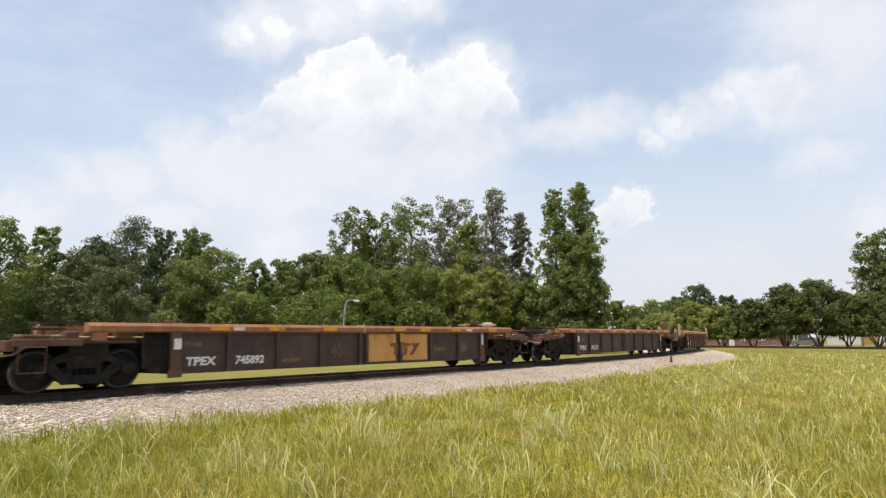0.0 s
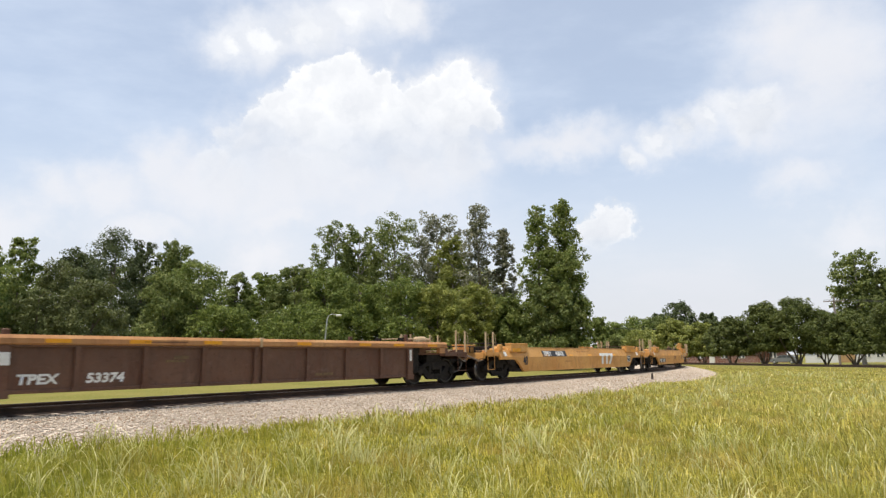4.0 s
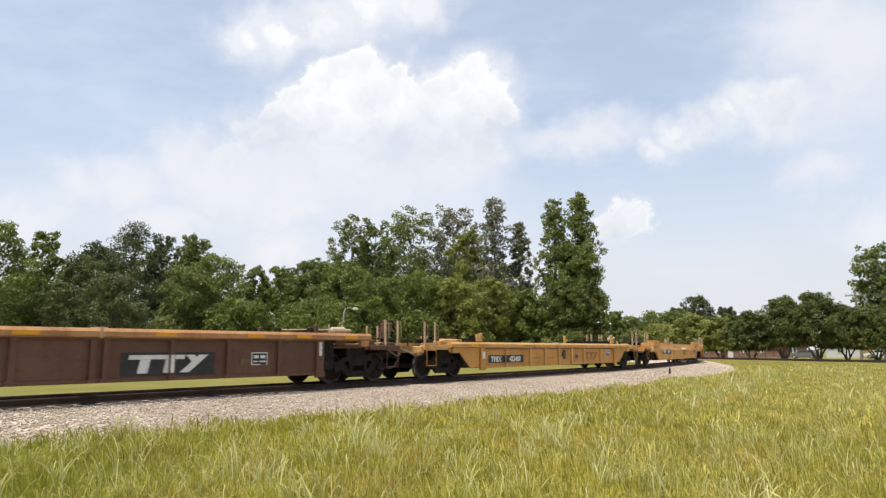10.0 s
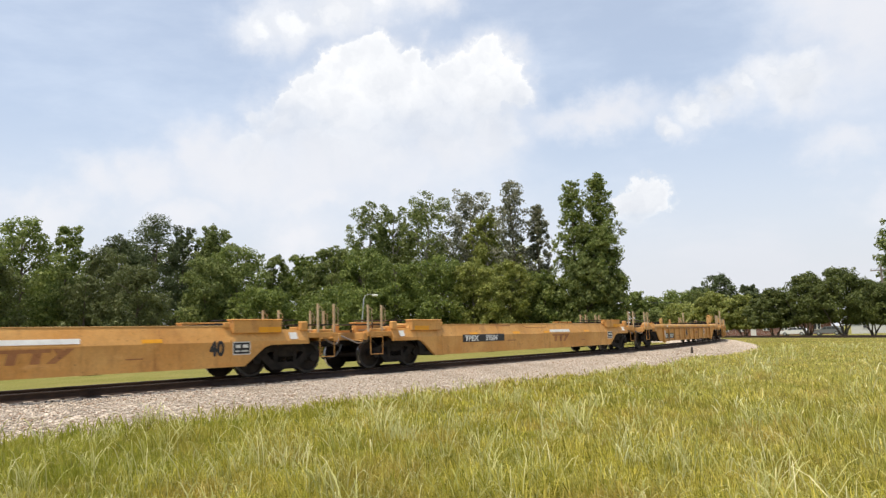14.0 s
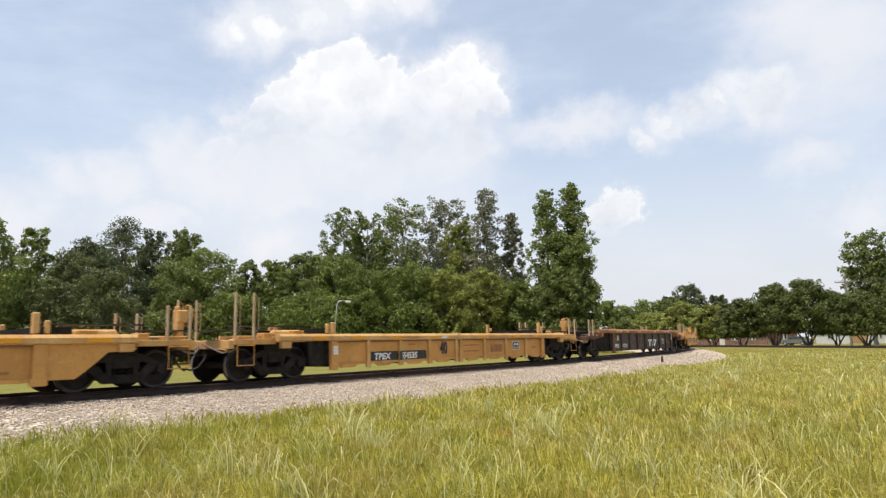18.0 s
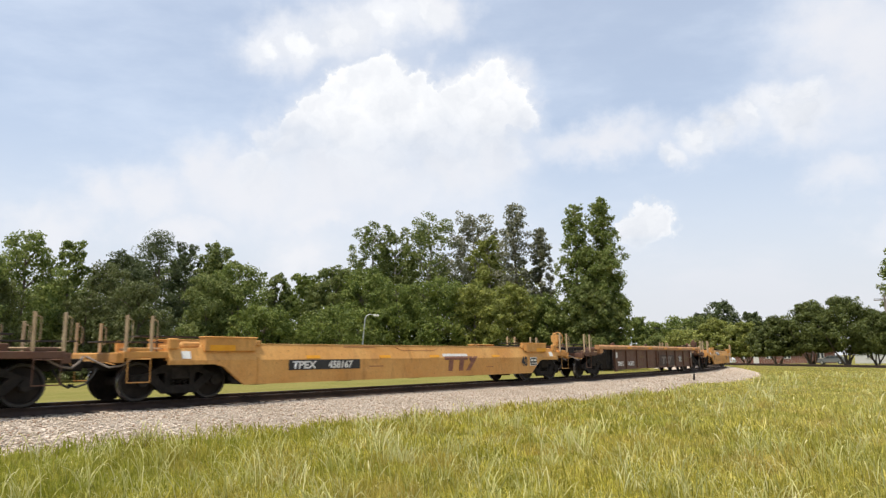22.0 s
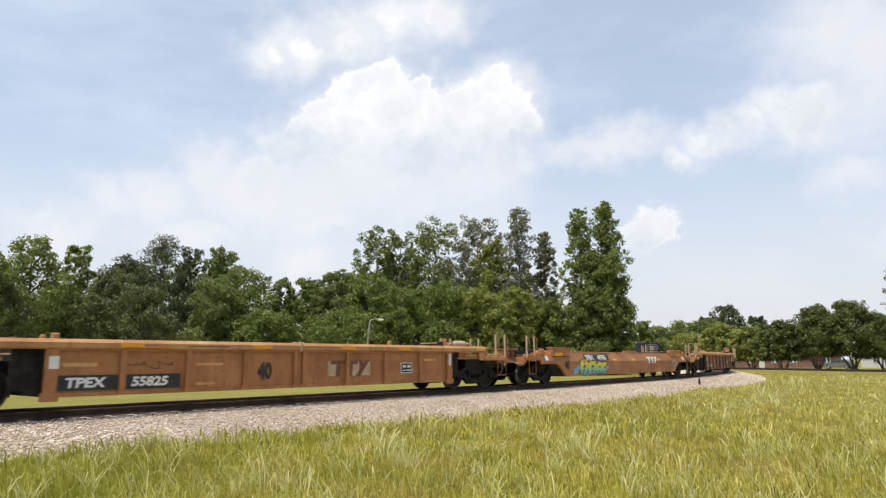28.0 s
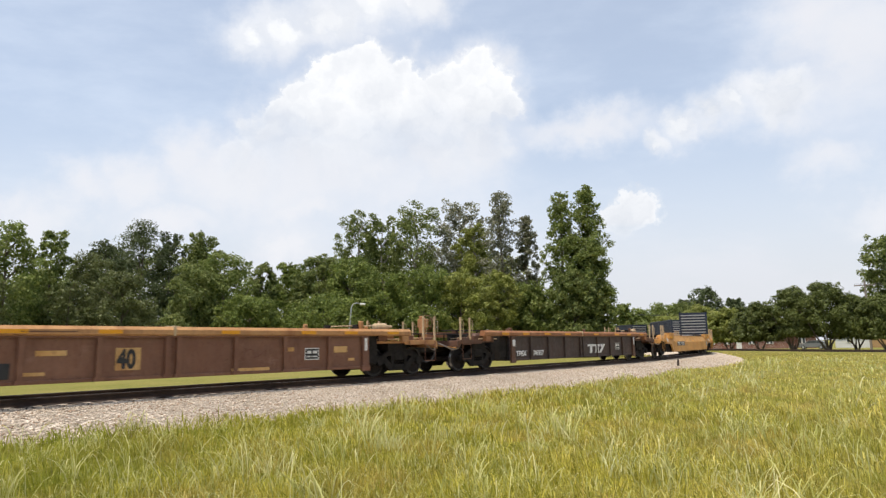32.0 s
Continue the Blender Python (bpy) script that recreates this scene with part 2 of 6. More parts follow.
def meadow(name):
    n = Nodes(name)
    c = n.mix(n.ramp(n.noise(0.35, 6, 0.6), 0.35, 0.65), (0.130, 0.135, 0.026), (0.210, 0.175, 0.055))
    c = n.mix(n.ramp(n.noise(7, 5, 0.65), 0.42, 0.68, 0, 0.7), c, (0.150, 0.165, 0.026))
    c = n.mix(n.ramp(n.noise(60, 3), 0.45, 0.75, 0, 0.6), c, (0.40, 0.33, 0.12))
    n.bump(n.noise(25, 6, 0.7), 0.6, 0.08)
    return n.done(c, 0.9, 0, 0.1)


def blades(name):
    """Grass: each blade its own shade, each tuft its own tone, dry patches between."""
    n = Nodes(name)
    r = n.island()
    c = n.mix(n.ramp(r, 0.0, 0.45), (0.135, 0.150, 0.018), (0.506, 0.459, 0.063))
    c = n.mix(n.ramp(r, 0.50, 0.85), c, (0.748, 0.627, 0.133))
    c = n.mix(n.ramp(r, 0.90, 0.97), c, (0.900, 0.840, 0.405))
    c = n.mix(n.ramp(n.noise(0.30, 3), 0.47, 0.63, 0, 0.55), c, (0.250, 0.290, 0.030))
    c = n.mix(n.ramp(n.noise(1.5, 4), 0.46, 0.64, 0, 0.75), c, (0.204, 0.213, 0.022))
    c = n.mix(n.ramp(n.noise(1.6, 3, 0.6, (1, 1.3, 0.2)), 0.60, 0.74, 0, 0.6), c, (0.858, 0.773, 0.285))
    c = n.mix(n.ramp(n.noise(0.8, 5), 0.46, 0.66, 0, 0.6), c, (0.462, 0.302, 0.092))
    c = n.mix(n.ramp(n.noise(4.5, 3, 0.6, (1, 1, 0.3)), 0.50, 0.62, 0, 0.6), c, (0.165, 0.168, 0.017))
    c = n.mix(n.ramp(n.noise(3.4, 4, 0.65, (1, 1, 0.3)), 0.60, 0.70, 0, 0.6), c, (0.814, 0.773, 0.248))
    sp = n.t.nodes.new("ShaderNodeSeparateXYZ")
    n.t.links.new(n.co.outputs["Object"], sp.inputs[0])
    # a lusher hollow beside the track, drier sward out on the open field
    c = n.mix(n.ramp(sp.outputs[0], -1.5, -6.5, 0, 0.62), c, (0.225, 0.255, 0.030))
    dry = n.ramp(n.noise(0.5, 3, 0.6), 0.3, 0.7, 0.06, 0.42)
    m = n.t.nodes.new("ShaderNodeMath")
    m.operation = "MULTIPLY"
    n.put(m.inputs[0], dry)
    n.put(m.inputs[1], n.ramp(sp.outputs[0], 1.0, 13.0))
    c = n.mix(m.outputs[0], c, (0.840, 0.740, 0.300))
    n.done(c, 0.6, 0, 0.12)
    tr = n.t.nodes.new("ShaderNodeBsdfTranslucent")
    n.put(tr.inputs[0], c)
    mx = n.t.nodes.new("ShaderNodeMixShader")
    mx.inputs[0].default_value = 0.45
    n.t.links.new(n.b.outputs[0], mx.inputs[1])
    n.t.links.new(tr.outputs[0], mx.inputs[2])
    n.t.links.new(mx.outputs[0], n.t.nodes["Material Output"].inputs[0])
    return n.m


def stones(name):
    n = Nodes(name)
    r = n.island()
    c = n.mix(r, (0.44, 0.365, 0.285), (0.70, 0.605, 0.495))
    c = n.mix(n.ramp(r, 0.86, 0.9), c, (0.34, 0.22, 0.14))
    c = n.mix(n.ramp(n.noise(0.8, 4), 0.42, 0.70, 0, 0.6), c, (0.36, 0.285, 0.205))
    n.bump(n.noise(60, 4), 0.3, 0.01)
    return n.done(c, 0.85, 0, 0.3)


def gravel(name):
    n = Nodes(name)
    v = n.t.nodes.new("ShaderNodeTexVoronoi")
    v.inputs["Scale"].default_value = 17
    n.t.links.new(n.co.outputs["Object"], v.inputs["Vector"])
    sp = n.t.nodes.new("ShaderNodeSeparateColor")
    n.t.links.new(v.outputs["Color"], sp.inputs[0])
    c = n.mix(sp.outputs[0], (0.42, 0.345, 0.27), (0.72, 0.625, 0.515))
    c = n.mix(n.ramp(n.noise(0.8, 4), 0.5, 0.75, 0, 0.5), c, (0.22, 0.175, 0.13))
    c = n.mix(n.ramp(v.outputs["Distance"], 0.40, 0.85), c, (0.27, 0.225, 0.18))
    n.bump(v.outputs["Distance"], 0.4, -0.04)
    return n.done(c, 0.9, 0, 0.2)


def brickwork(name):
    n = Nodes(name)
    t = n.t.nodes.new("ShaderNodeTexBrick")
    mp = n.t.nodes.new("ShaderNodeMapping")
    mp.inputs["Rotation"].default_value = (radians(90), 0, 0)
    n.t.links.new(n.co.outputs["Object"], mp.inputs[0])
    n.t.links.new(mp.outputs[0], t.inputs["Vector"])
    t.inputs["Scale"].default_value = 4.4
    for k, v in (("Color1", (0.23, 0.080, 0.052)), ("Color2", (0.17, 0.065, 0.045)), ("Mortar", (0.42, 0.38, 0.33))):
        t.inputs[k].default_value = (*v, 1)
    c = n.mix(n.ramp(n.noise(1.2, 4), 0.4, 0.7, 0, 0.4), t.outputs["Color"], (0.20, 0.10, 0.07))
    return n.done(c, 0.85)


M_YELLOW = paint("yellow_paint", (0.56, 0.265, 0.060), (0.63, 0.330, 0.096), (0.27, 0.110, 0.038), 0.25)
M_OCHRE = paint("ochre_paint", (0.58, 0.272, 0.066), (0.68, 0.372, 0.116), (0.30, 0.120, 0.038), 0.3)
M_ORANGE = paint("rusty_orange_paint", (0.35, 0.140, 0.049), (0.46, 0.212, 0.082), (0.20, 0.070, 0.030), 0.55)
M_RUST = paint("rust_brown_paint", (0.112, 0.055, 0.034), (0.155, 0.078, 0.047), (0.120, 0.045, 0.024), 0.7)
M_DARK = paint("dark_brown_paint", (0.050, 0.034, 0.028), (0.085, 0.052, 0.040), (0.095, 0.042, 0.026), 0.5)
M_RUSSET = paint("russet_paint", (0.185, 0.082, 0.048), (0.235, 0.115, 0.068), (0.150, 0.056, 0.030), 0.6)
M_CHORD = paint("rusted_chord", (0.29, 0.115, 0.048), (0.42, 0.200, 0.085), (0.15, 0.055, 0.028), 0.6)
M_CHORD_Y = paint("ochre_chord", (0.56, 0.290, 0.080), (0.68, 0.430, 0.180), (0.36, 0.145, 0.045), 0.4)
M_CHORD_O = paint("orange_chord", (0.42, 0.195, 0.075), (0.56, 0.310, 0.130), (0.24, 0.095, 0.042), 0.5)
M_IRON = plain("truck_iron", (0.013, 0.012, 0.011), (0.036, 0.031, 0.027), 5, 0.85, 0.0, 0.3, (1, 1, 1), 0.12)
M_WHEEL = plain("wheel_steel", (0.015, 0.012, 0.011), (0.034, 0.027, 0.023), 4, 0.75, 0.0, 0.2, (1, 1, 1), 0.2)
M_TREAD = plain("polished_tread", (0.45, 0.44, 0.42), (0.30, 0.28, 0.26), 9, 0.3, 1.0, 0.1)
# outer rim ring, a lighter and glossier grey than the wheel steel
M_RIM = plain("grey_wheel_rim", (0.050, 0.045, 0.042), (0.026, 0.023, 0.021), 6, 0.5, 0.3, 0.1)
M_RAIL = plain("rail_steel", (0.030, 0.020, 0.016), (0.055, 0.034, 0.025), 6, 0.8, 0.0, 0.2)
M_RAILTOP = plain("rail_head", (0.30, 0.29, 0.28), (0.20, 0.19, 0.18), 6, 0.42, 1.0, 0.05)
M_TIE = plain("creosoted_timber", (0.045, 0.034, 0.027), (0.085, 0.066, 0.052), 3, 0.9, 0, 0.5, (0.4, 4, 4))
M_GRATE = plain("walkway_steel", (0.035, 0.031, 0.028), (0.070, 0.058, 0.050), 8, 0.7, 0.2, 0.3)
M_REFLECT = plain("reflector_yellow", (0.80, 0.36, 0.010), (0.72, 0.30, 0.010), 5, 0.4, 0, 0.02)
M_POST = plain("weathered_post_paint", (0.56, 0.43, 0.27), (0.40, 0.27, 0.15), 7, 0.7, 0, 0.15, (1, 1, 0.3))
M_WHITE = plain("white_paint", (0.78, 0.77, 0.73), (0.62, 0.60, 0.56), 4, 0.6, 0, 0.05)
M_BLACK = plain("black_paint", (0.016, 0.016, 0.018), (0.032, 0.030, 0.030), 5, 0.5, 0, 0.05)
M_LETTER = plain("faded_letter_red", (0.13, 0.050, 0.032), (0.19, 0.085, 0.05), 6, 0.7, 0, 0.05)
M_OLD = plain("faded_old_lettering", (0.21, 0.130, 0.055), (0.085, 0.055, 0.033), 9, 0.75, 0, 0.05)
M_GHOST = plain("ghosted_white_paint", (0.25, 0.215, 0.18), (0.15, 0.12, 0.10), 9, 0.75, 0, 0.05)
M_GREYCAR = plain("grey_car_paint", (0.20, 0.21, 0.22), (0.17, 0.18, 0.19), 2, 0.25, 0, 0.0)
M_PLUM = plain("faded_plum_lettering", (0.17, 0.070, 0.055), (0.30, 0.135, 0.075), 7, 0.75, 0, 0.05)
M_HOSE = plain("black_rubber", (0.018, 0.018, 0.018), (0.03, 0.03, 0.03), 8, 0.6, 0, 0.1)
M_NAVY = plain("navy_container_paint", (0.018, 0.026, 0.050), (0.030, 0.040, 0.066), 1.5, 0.5, 0, 0.1)
M_BARK = plain("bark", (0.11, 0.085, 0.065), (0.20, 0.17, 0.14), 5, 0.95, 0, 0.6, (1, 1, 0.25))
M_BARKL = plain("pale_bark", (0.26, 0.23, 0.20), (0.38, 0.35, 0.31), 4, 0.95, 0, 0.5, (1, 1, 0.3))
M_LEAF = leaves("leaves_green", (0.082, 0.117, 0.033), (0.188, 0.234, 0.065), (0.376, 0.395, 0.130))
M_LEAFB = leaves("leaves_bright", (0.093, 0.138, 0.034), (0.207, 0.261, 0.064), (0.385, 0.414, 0.133))
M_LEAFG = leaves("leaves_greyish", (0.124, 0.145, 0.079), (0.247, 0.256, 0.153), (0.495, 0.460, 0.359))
M_LEAFY = leaves("leaves_yellowish", (0.145, 0.177, 0.040), (0.293, 0.323, 0.074), (0.506, 0.509, 0.150))
M_LEAFR = leaves("street_tree_leaves", (0.075, 0.099, 0.024), (0.121, 0.148, 0.036), (0.204, 0.230, 0.060), 0.35)
M_LEAFK = leaves("deep_green_leaves", (0.079, 0.117, 0.027), (0.178, 0.234, 0.051), (0.362, 0.403, 0.099))
M_PINE = leaves("pine_needles", (0.077, 0.095, 0.030), (0.139, 0.164, 0.052), (0.222, 0.237, 0.088), 0.25)
M_PINED = leaves("dark_pine_needles", (0.052, 0.076, 0.029), (0.101, 0.131, 0.049), (0.176, 0.198, 0.086), 0.25)
M_GROUND = meadow("meadow_soil_and_sward")
M_BLADE = blades("grass_blades")
M_STALK = leaves("pale_grass_stalks", (0.420, 0.430, 0.100), (0.660, 0.630, 0.230), (0.860, 0.800, 0.460), 0.4)
M_STONE = stones("ballast_stone")
M_GRAVEL = gravel("ballast_bed")
M_BRICK = brickwork("red_brick")
M_SIDING = plain("white_siding", (0.70, 0.70, 0.68), (0.60, 0.60, 0.58), 2, 0.6, 0, 0.1, (0.2, 0.2, 6))
M_ROOF = plain("grey_shingles", (0.12, 0.115, 0.11), (0.19, 0.18, 0.17), 5, 0.9, 0, 0.4, (1, 3, 3))
M_TAN = plain("tan_door", (0.42, 0.27, 0.13), (0.36, 0.22, 0.10), 3, 0.6)
M_GLASS = plain("window_glass", (0.05, 0.06, 0.07), (0.08, 0.09, 0.10), 1, 0.08, 0, 0.0, (1, 1, 1), 0.8)
M_CAR = plain("white_car_paint", (0.80, 0.80, 0.80), (0.74, 0.74, 0.74), 2, 0.25, 0, 0.0)
M_POLE = plain("weathered_pole", (0.20, 0.165, 0.135), (0.30, 0.26, 0.22), 4, 0.9, 0, 0.3, (1, 1, 0.2))
M_GALV = plain("galvanised_steel", (0.50, 0.51, 0.50), (0.40, 0.41, 0.41), 4, 0.5, 0.6, 0.05)
M_BLUE = plain("spray_blue", (0.16, 0.30, 0.50), (0.22, 0.37, 0.55), 3, 0.6)
M_LIME = sprayed("spray_yellow_to_green")
M_PURPLE = plain("spray_outline", (0.10, 0.04, 0.09), (0.14, 0.06, 0.10), 3, 0.6)

# ------------------------------------------------------------------ helpers


def part(name, bm, material, parent=None, label=""):
    """One bmesh as one mesh object under a thing or a part."""
    me = bpy.data.meshes.new(name)
    bm.to_mesh(me)
    bm.free()
    me.materials.append(material)
    ob = new(name, me)
    ob.parent = parent
    return tagged(ob, label)


def thing(name, label, category, group="", kind="", m=None):
    ob = tagged(new(name), label, category, group, kind)
    if m is not None:
        ob.matrix_basis = m
    return ob


def box(bm, x0, x1, y0, y1, z0, z1, bevel=0.0):
    v = [bm.verts.new((x, y, z)) for x in (x0, x1) for y in (y0, y1) for z in (z0, z1)]
    fs = [bm.faces.new([v[i] for i in f]) for f in
          ((0, 1, 3, 2), (4, 6, 7, 5), (0, 4, 5, 1), (2, 3, 7, 6), (0, 2, 6, 4), (1, 5, 7, 3))]
    if bevel:
        es = list({e for f in fs for e in f.edges})
        bmesh.ops.bevel(bm, geom=es, offset=bevel, segments=1, affect="EDGES")
    return v


def boxes(*bs, bevel=0.0):
    bm = bmesh.new()
    for b in bs:
        box(bm, *b, bevel=bevel)
    return bm


def tube(bm, points, radius, sides=6, cap=True):
    """A tube along points; radius one number or one for each point."""
    rings = []
    n = len(points)
    for i, p in enumerate(points):
        p = Vector(p)
        d = (Vector(points[min(i + 1, n - 1)]) - Vector(points[max(i - 1, 0)])).normalized()
        a = d.orthogonal().normalized() if abs(d.z) < 0.9 else d.cross(Vector((1, 0, 0))).normalized()
        if abs(d.z) < 0.9:
            a = d.cross(Vector((0, 0, 1))).normalized()
        b = d.cross(a)
        r = radius if isinstance(radius, (int, float)) else radius[i]
        rings.append([bm.verts.new(p + (a * math.cos(6.2832 * k / sides) + b * math.sin(6.2832 * k / sides)) * r) for k in range(sides)])
    for u, w in zip(rings, rings[1:]):
        for k in range(sides):
            bm.faces.new((u[k], u[(k + 1) % sides], w[(k + 1) % sides], w[k]))
    if cap:
        bm.faces.new(rings[0][::-1])
        bm.faces.new(rings[-1])
    return bm


def prism(bm, outline, y0, y1, ya=None):
    """An outline in x and z, given thickness from y0 to y1; ya(z) shifts the outer face."""
    f = ya or (lambda z: 0.0)
    a = [bm.verts.new((x, y0 + f(z), z)) for x, z in outline]
    b = [bm.verts.new((x, y1, z)) for x, z in outline]
    bm.faces.new(a)
    bm.faces.new(b[::-1])
    n = len(outline)
    for i in range(n):
        bm.faces.new((a[i], b[i], b[(i + 1) % n], a[(i + 1) % n]))
    bmesh.ops.recalc_face_normals(bm, faces=bm.faces[:])
    return bm


def mesh_np(name, verts, faces, material, parent=None, kind="", smooth=False):
    """A large mesh from arrays; faces all have the same number of corners."""
    me = bpy.data.meshes.new(name)
    n, k = faces.shape
    me.vertices.add(len(verts))
    me.vertices.foreach_set("co", np.ascontiguousarray(verts, np.float32).ravel())
    me.loops.add(n * k)
    me.loops.foreach_set("vertex_index", faces.astype(np.int32).ravel())
    me.polygons.add(n)
    me.polygons.foreach_set("loop_start", np.arange(0, n * k, k, dtype=np.int32))
    me.update(calc_edges=True)
    me.materials.append(material)
    ob = new(name, me)
    ob.parent = parent
    return tagged(ob, kind=kind)


# ------------------------------------------------------------------ the line of the track
RAIL_Z = 0.67
BENDS = ((-400, 0.0), (-60, 0.0), (-12, 0.0029), (15, 0.0008), (35, 0.0074), (55, 0.0078), (70, 0.0120), (110, 0.0132), (130, 0.0125), (155, 0.0), (600, 0.0))
STEP = 0.5
_s = np.arange(-400, 600, STEP)
_k = np.interp(_s, [b[0] for b in BENDS], [b[1] for b in BENDS])
_th = np.concatenate([[0], np.cumsum((_k[1:] + _k[:-1]) / 2 * STEP)])
_i0 = int(400 / STEP)
_th += 0.874 - _th[_i0]
_x = np.concatenate([[0], np.cumsum(STEP / 2 * (np.cos(_th[1:]) + np.cos(_th[:-1])))])
_y = np.concatenate([[0], np.cumsum(STEP / 2 * (np.sin(_th[1:]) + np.sin(_th[:-1])))])
_x += -11.284 - _x[_i0]
_y += 12.677 - _y[_i0]


def line(s, side=0.0):
    """Plan position and heading at s metres along the track; side is to the left of the way."""
    x, y, a = np.interp(s, _s, _x), np.interp(s, _s, _y), np.interp(s, _s, _th)
    return x - side * np.sin(a), y + side * np.cos(a), a


def off_track(x, y):
    """Distance from the track's centre line, for arrays."""
    sel = (_s > -60) & (_s < 260)
    px, py = _x[sel][::4], _y[sel][::4]
    best = np.full(x.shape, 1e9)
    for i in range(0, len(x), 20000):
        d = (x[i:i + 20000, None] - px) ** 2 + (y[i:i + 20000, None] - py) ** 2
        best[i:i + 20000] = np.sqrt(d.min(1))
    return best


def sweep(section, s0, s1, step, name, material, parent=None, kind=""):
    """A section of (side, z) carried along the track."""
    ss = np.arange(s0, s1 + 0.01, step)
    vs = []
    for o, z in section:
        x, y, _ = line(ss, o)
        vs.append(np.stack([x, y, np.full_like(x, z)], 1))
    k, n = len(section), len(ss)
    v = np.stack(vs, 1).reshape(-1, 3)
    fs = [(i * k + j, (i + 1) * k + j, (i + 1) * k + j + 1, i * k + j + 1) for i in range(n - 1) for j in range(k - 1)]
    return mesh_np(name, v, np.array(fs), material, parent, kind)


# the second track, a siding that leaves towards the street
SIDING = (Vector((29.0, 100.0, 0)), Vector((32.8, 78.5, 0)), Vector((36.6, 67.0, 0)), Vector((41.0, 57.0, 0)), Vector((56.0, 30.0, 0)))


# ------------------------------------------------------------------ ground
def ground_z(x, y):
    """Gentle swells of the field."""
    z = np.zeros_like(x)
    for fx, fy, a, ph in ((0.21, 0.13, 0.030, 0.3), (0.07, 0.17, 0.045, 1.2), (0.41, 0.37, 0.016, 2.0)):
        z += a * np.sin(fx * x + fy * y + ph)
    return z * np.exp(-(x ** 2 + y ** 2) / 200 ** 2)


def make_ground():
    ax = np.concatenate([-np.geomspace(2600, 30, 16), np.linspace(-28, 58, 60), np.geomspace(60, 2600, 16)])
    ay = np.concatenate([-np.geomspace(2600, 10, 12), np.linspace(-8, 110, 80), np.geomspace(113, 2800, 16)])
    X, Y = np.meshgrid(ax, ay, indexing="ij")
    Z = ground_z(X, Y)
    v = np.stack([X, Y, Z], -1).reshape(-1, 3)
    n, m = X.shape
    i, j = np.meshgrid(np.arange(n - 1), np.arange(m - 1), indexing="ij")
    f = np.stack([i * m + j, (i + 1) * m + j, (i + 1) * m + j + 1, i * m + j + 1], -1).reshape(-1, 4)
    g = mesh_np("ground", v, f, M_GROUND)
    tagged(g, "sunlit green meadow with dry straw patches", "ground", kind="structure")


def make_track():
    bed = sweep(((-4.3, -0.12), (-3.5, 0.10), (-2.4, 0.36), (-1.75, 0.47), (0, 0.49), (1.75, 0.47), (2.6, 0.30), (3.6, -0.05)), -60, 400, 1.0,
                "ballast_bed", M_GRAVEL)
    tagged(bed, "pale grey crushed-stone railway ballast bed", "ballast", kind="structure")
    tr = thing("railway_track", "rusty steel rails on dark timber sleepers", "track", kind="structure")
    for side in (-0.755, 0.755):
        w = 0.037
        sec = [(side - 0.075, 0.505), (side - 0.075, 0.525), (side - 0.012, 0.545), (side - 0.012, 0.625), (side - w, 0.635), (side - w, RAIL_Z - 0.002)]
        sec += [(2 * side - o, z) for o, z in sec[::-1]]
        sweep(sec, -60, 400, 1.0, "rail", M_RAIL, tr)
        sweep([(side - 0.03, RAIL_Z + 0.001), (side + 0.03, RAIL_Z + 0.001)], -60, 400, 1.0, "rail_head", M_RAILTOP, tr)
    me = None
    for i in range(220):
        s = -14 + i * 0.52
        if me is None:
            ob = part("sleeper", boxes((-0.11, 0.11, -1.3, 1.3, -0.18, 0.0), bevel=0.012), M_TIE, tr)
            me = ob.data
        else:
            ob = new("sleeper", me)
            ob.parent = tr
        x, y, a = line(s)
        ob.matrix_basis = pose(x, y, 0.508, 0, 0, math.degrees(a) + random.uniform(-1, 1))


def make_stones():
    """Loose stones over the near shoulder of the ballast."""
    rng = np.random.default_rng(5)
    n = 62000
    s = np.where(rng.random(n) < 0.75, rng.uniform(-6, 26, n), rng.uniform(26, 62, n))
    o = -rng.uniform(1.2, 4.35, n)
    z = np.interp(-o, [1.2, 1.75, 2.4, 3.5, 4.3], [0.49, 0.47, 0.36, 0.10, -0.06])
    x, y, _ = line(s, o)
    r = rng.uniform(0.017, 0.042, n) * np.where(s > 26, 1.5, 1.0)
    base = np.array([(1, 0, 0), (-1, 0, 0), (0, 1, 0), (0, -1, 0), (0, 0, 1), (0, 0, -1)], float)
    v = base[None] * rng.uniform(0.6, 1.15, (n, 6, 3)) + rng.normal(0, 0.16, (n, 6, 3))
    a = rng.uniform(0, 6.28, n)
    c, d = np.cos(a)[:, None], np.sin(a)[:, None]
    v = np.stack([v[..., 0] * c - v[..., 1] * d, v[..., 0] * d + v[..., 1] * c, v[..., 2] * 0.5], -1) * r[:, None, None]
    v += np.stack([x, y, z + r * 0.25], -1)[:, None]
    f = np.array([(0, 2, 4), (2, 1, 4), (1, 3, 4), (3, 0, 4), (2, 0, 5), (1, 2, 5), (3, 1, 5), (0, 3, 5)])
    f = (np.arange(n)[:, None, None] * 6 + f).reshape(-1, 3)
    ob = mesh_np("ballast_stones", v.reshape(-1, 3), f, M_STONE, kind="stuff")
    tagged(ob, "loose pale crushed stones along the track", "gravel")


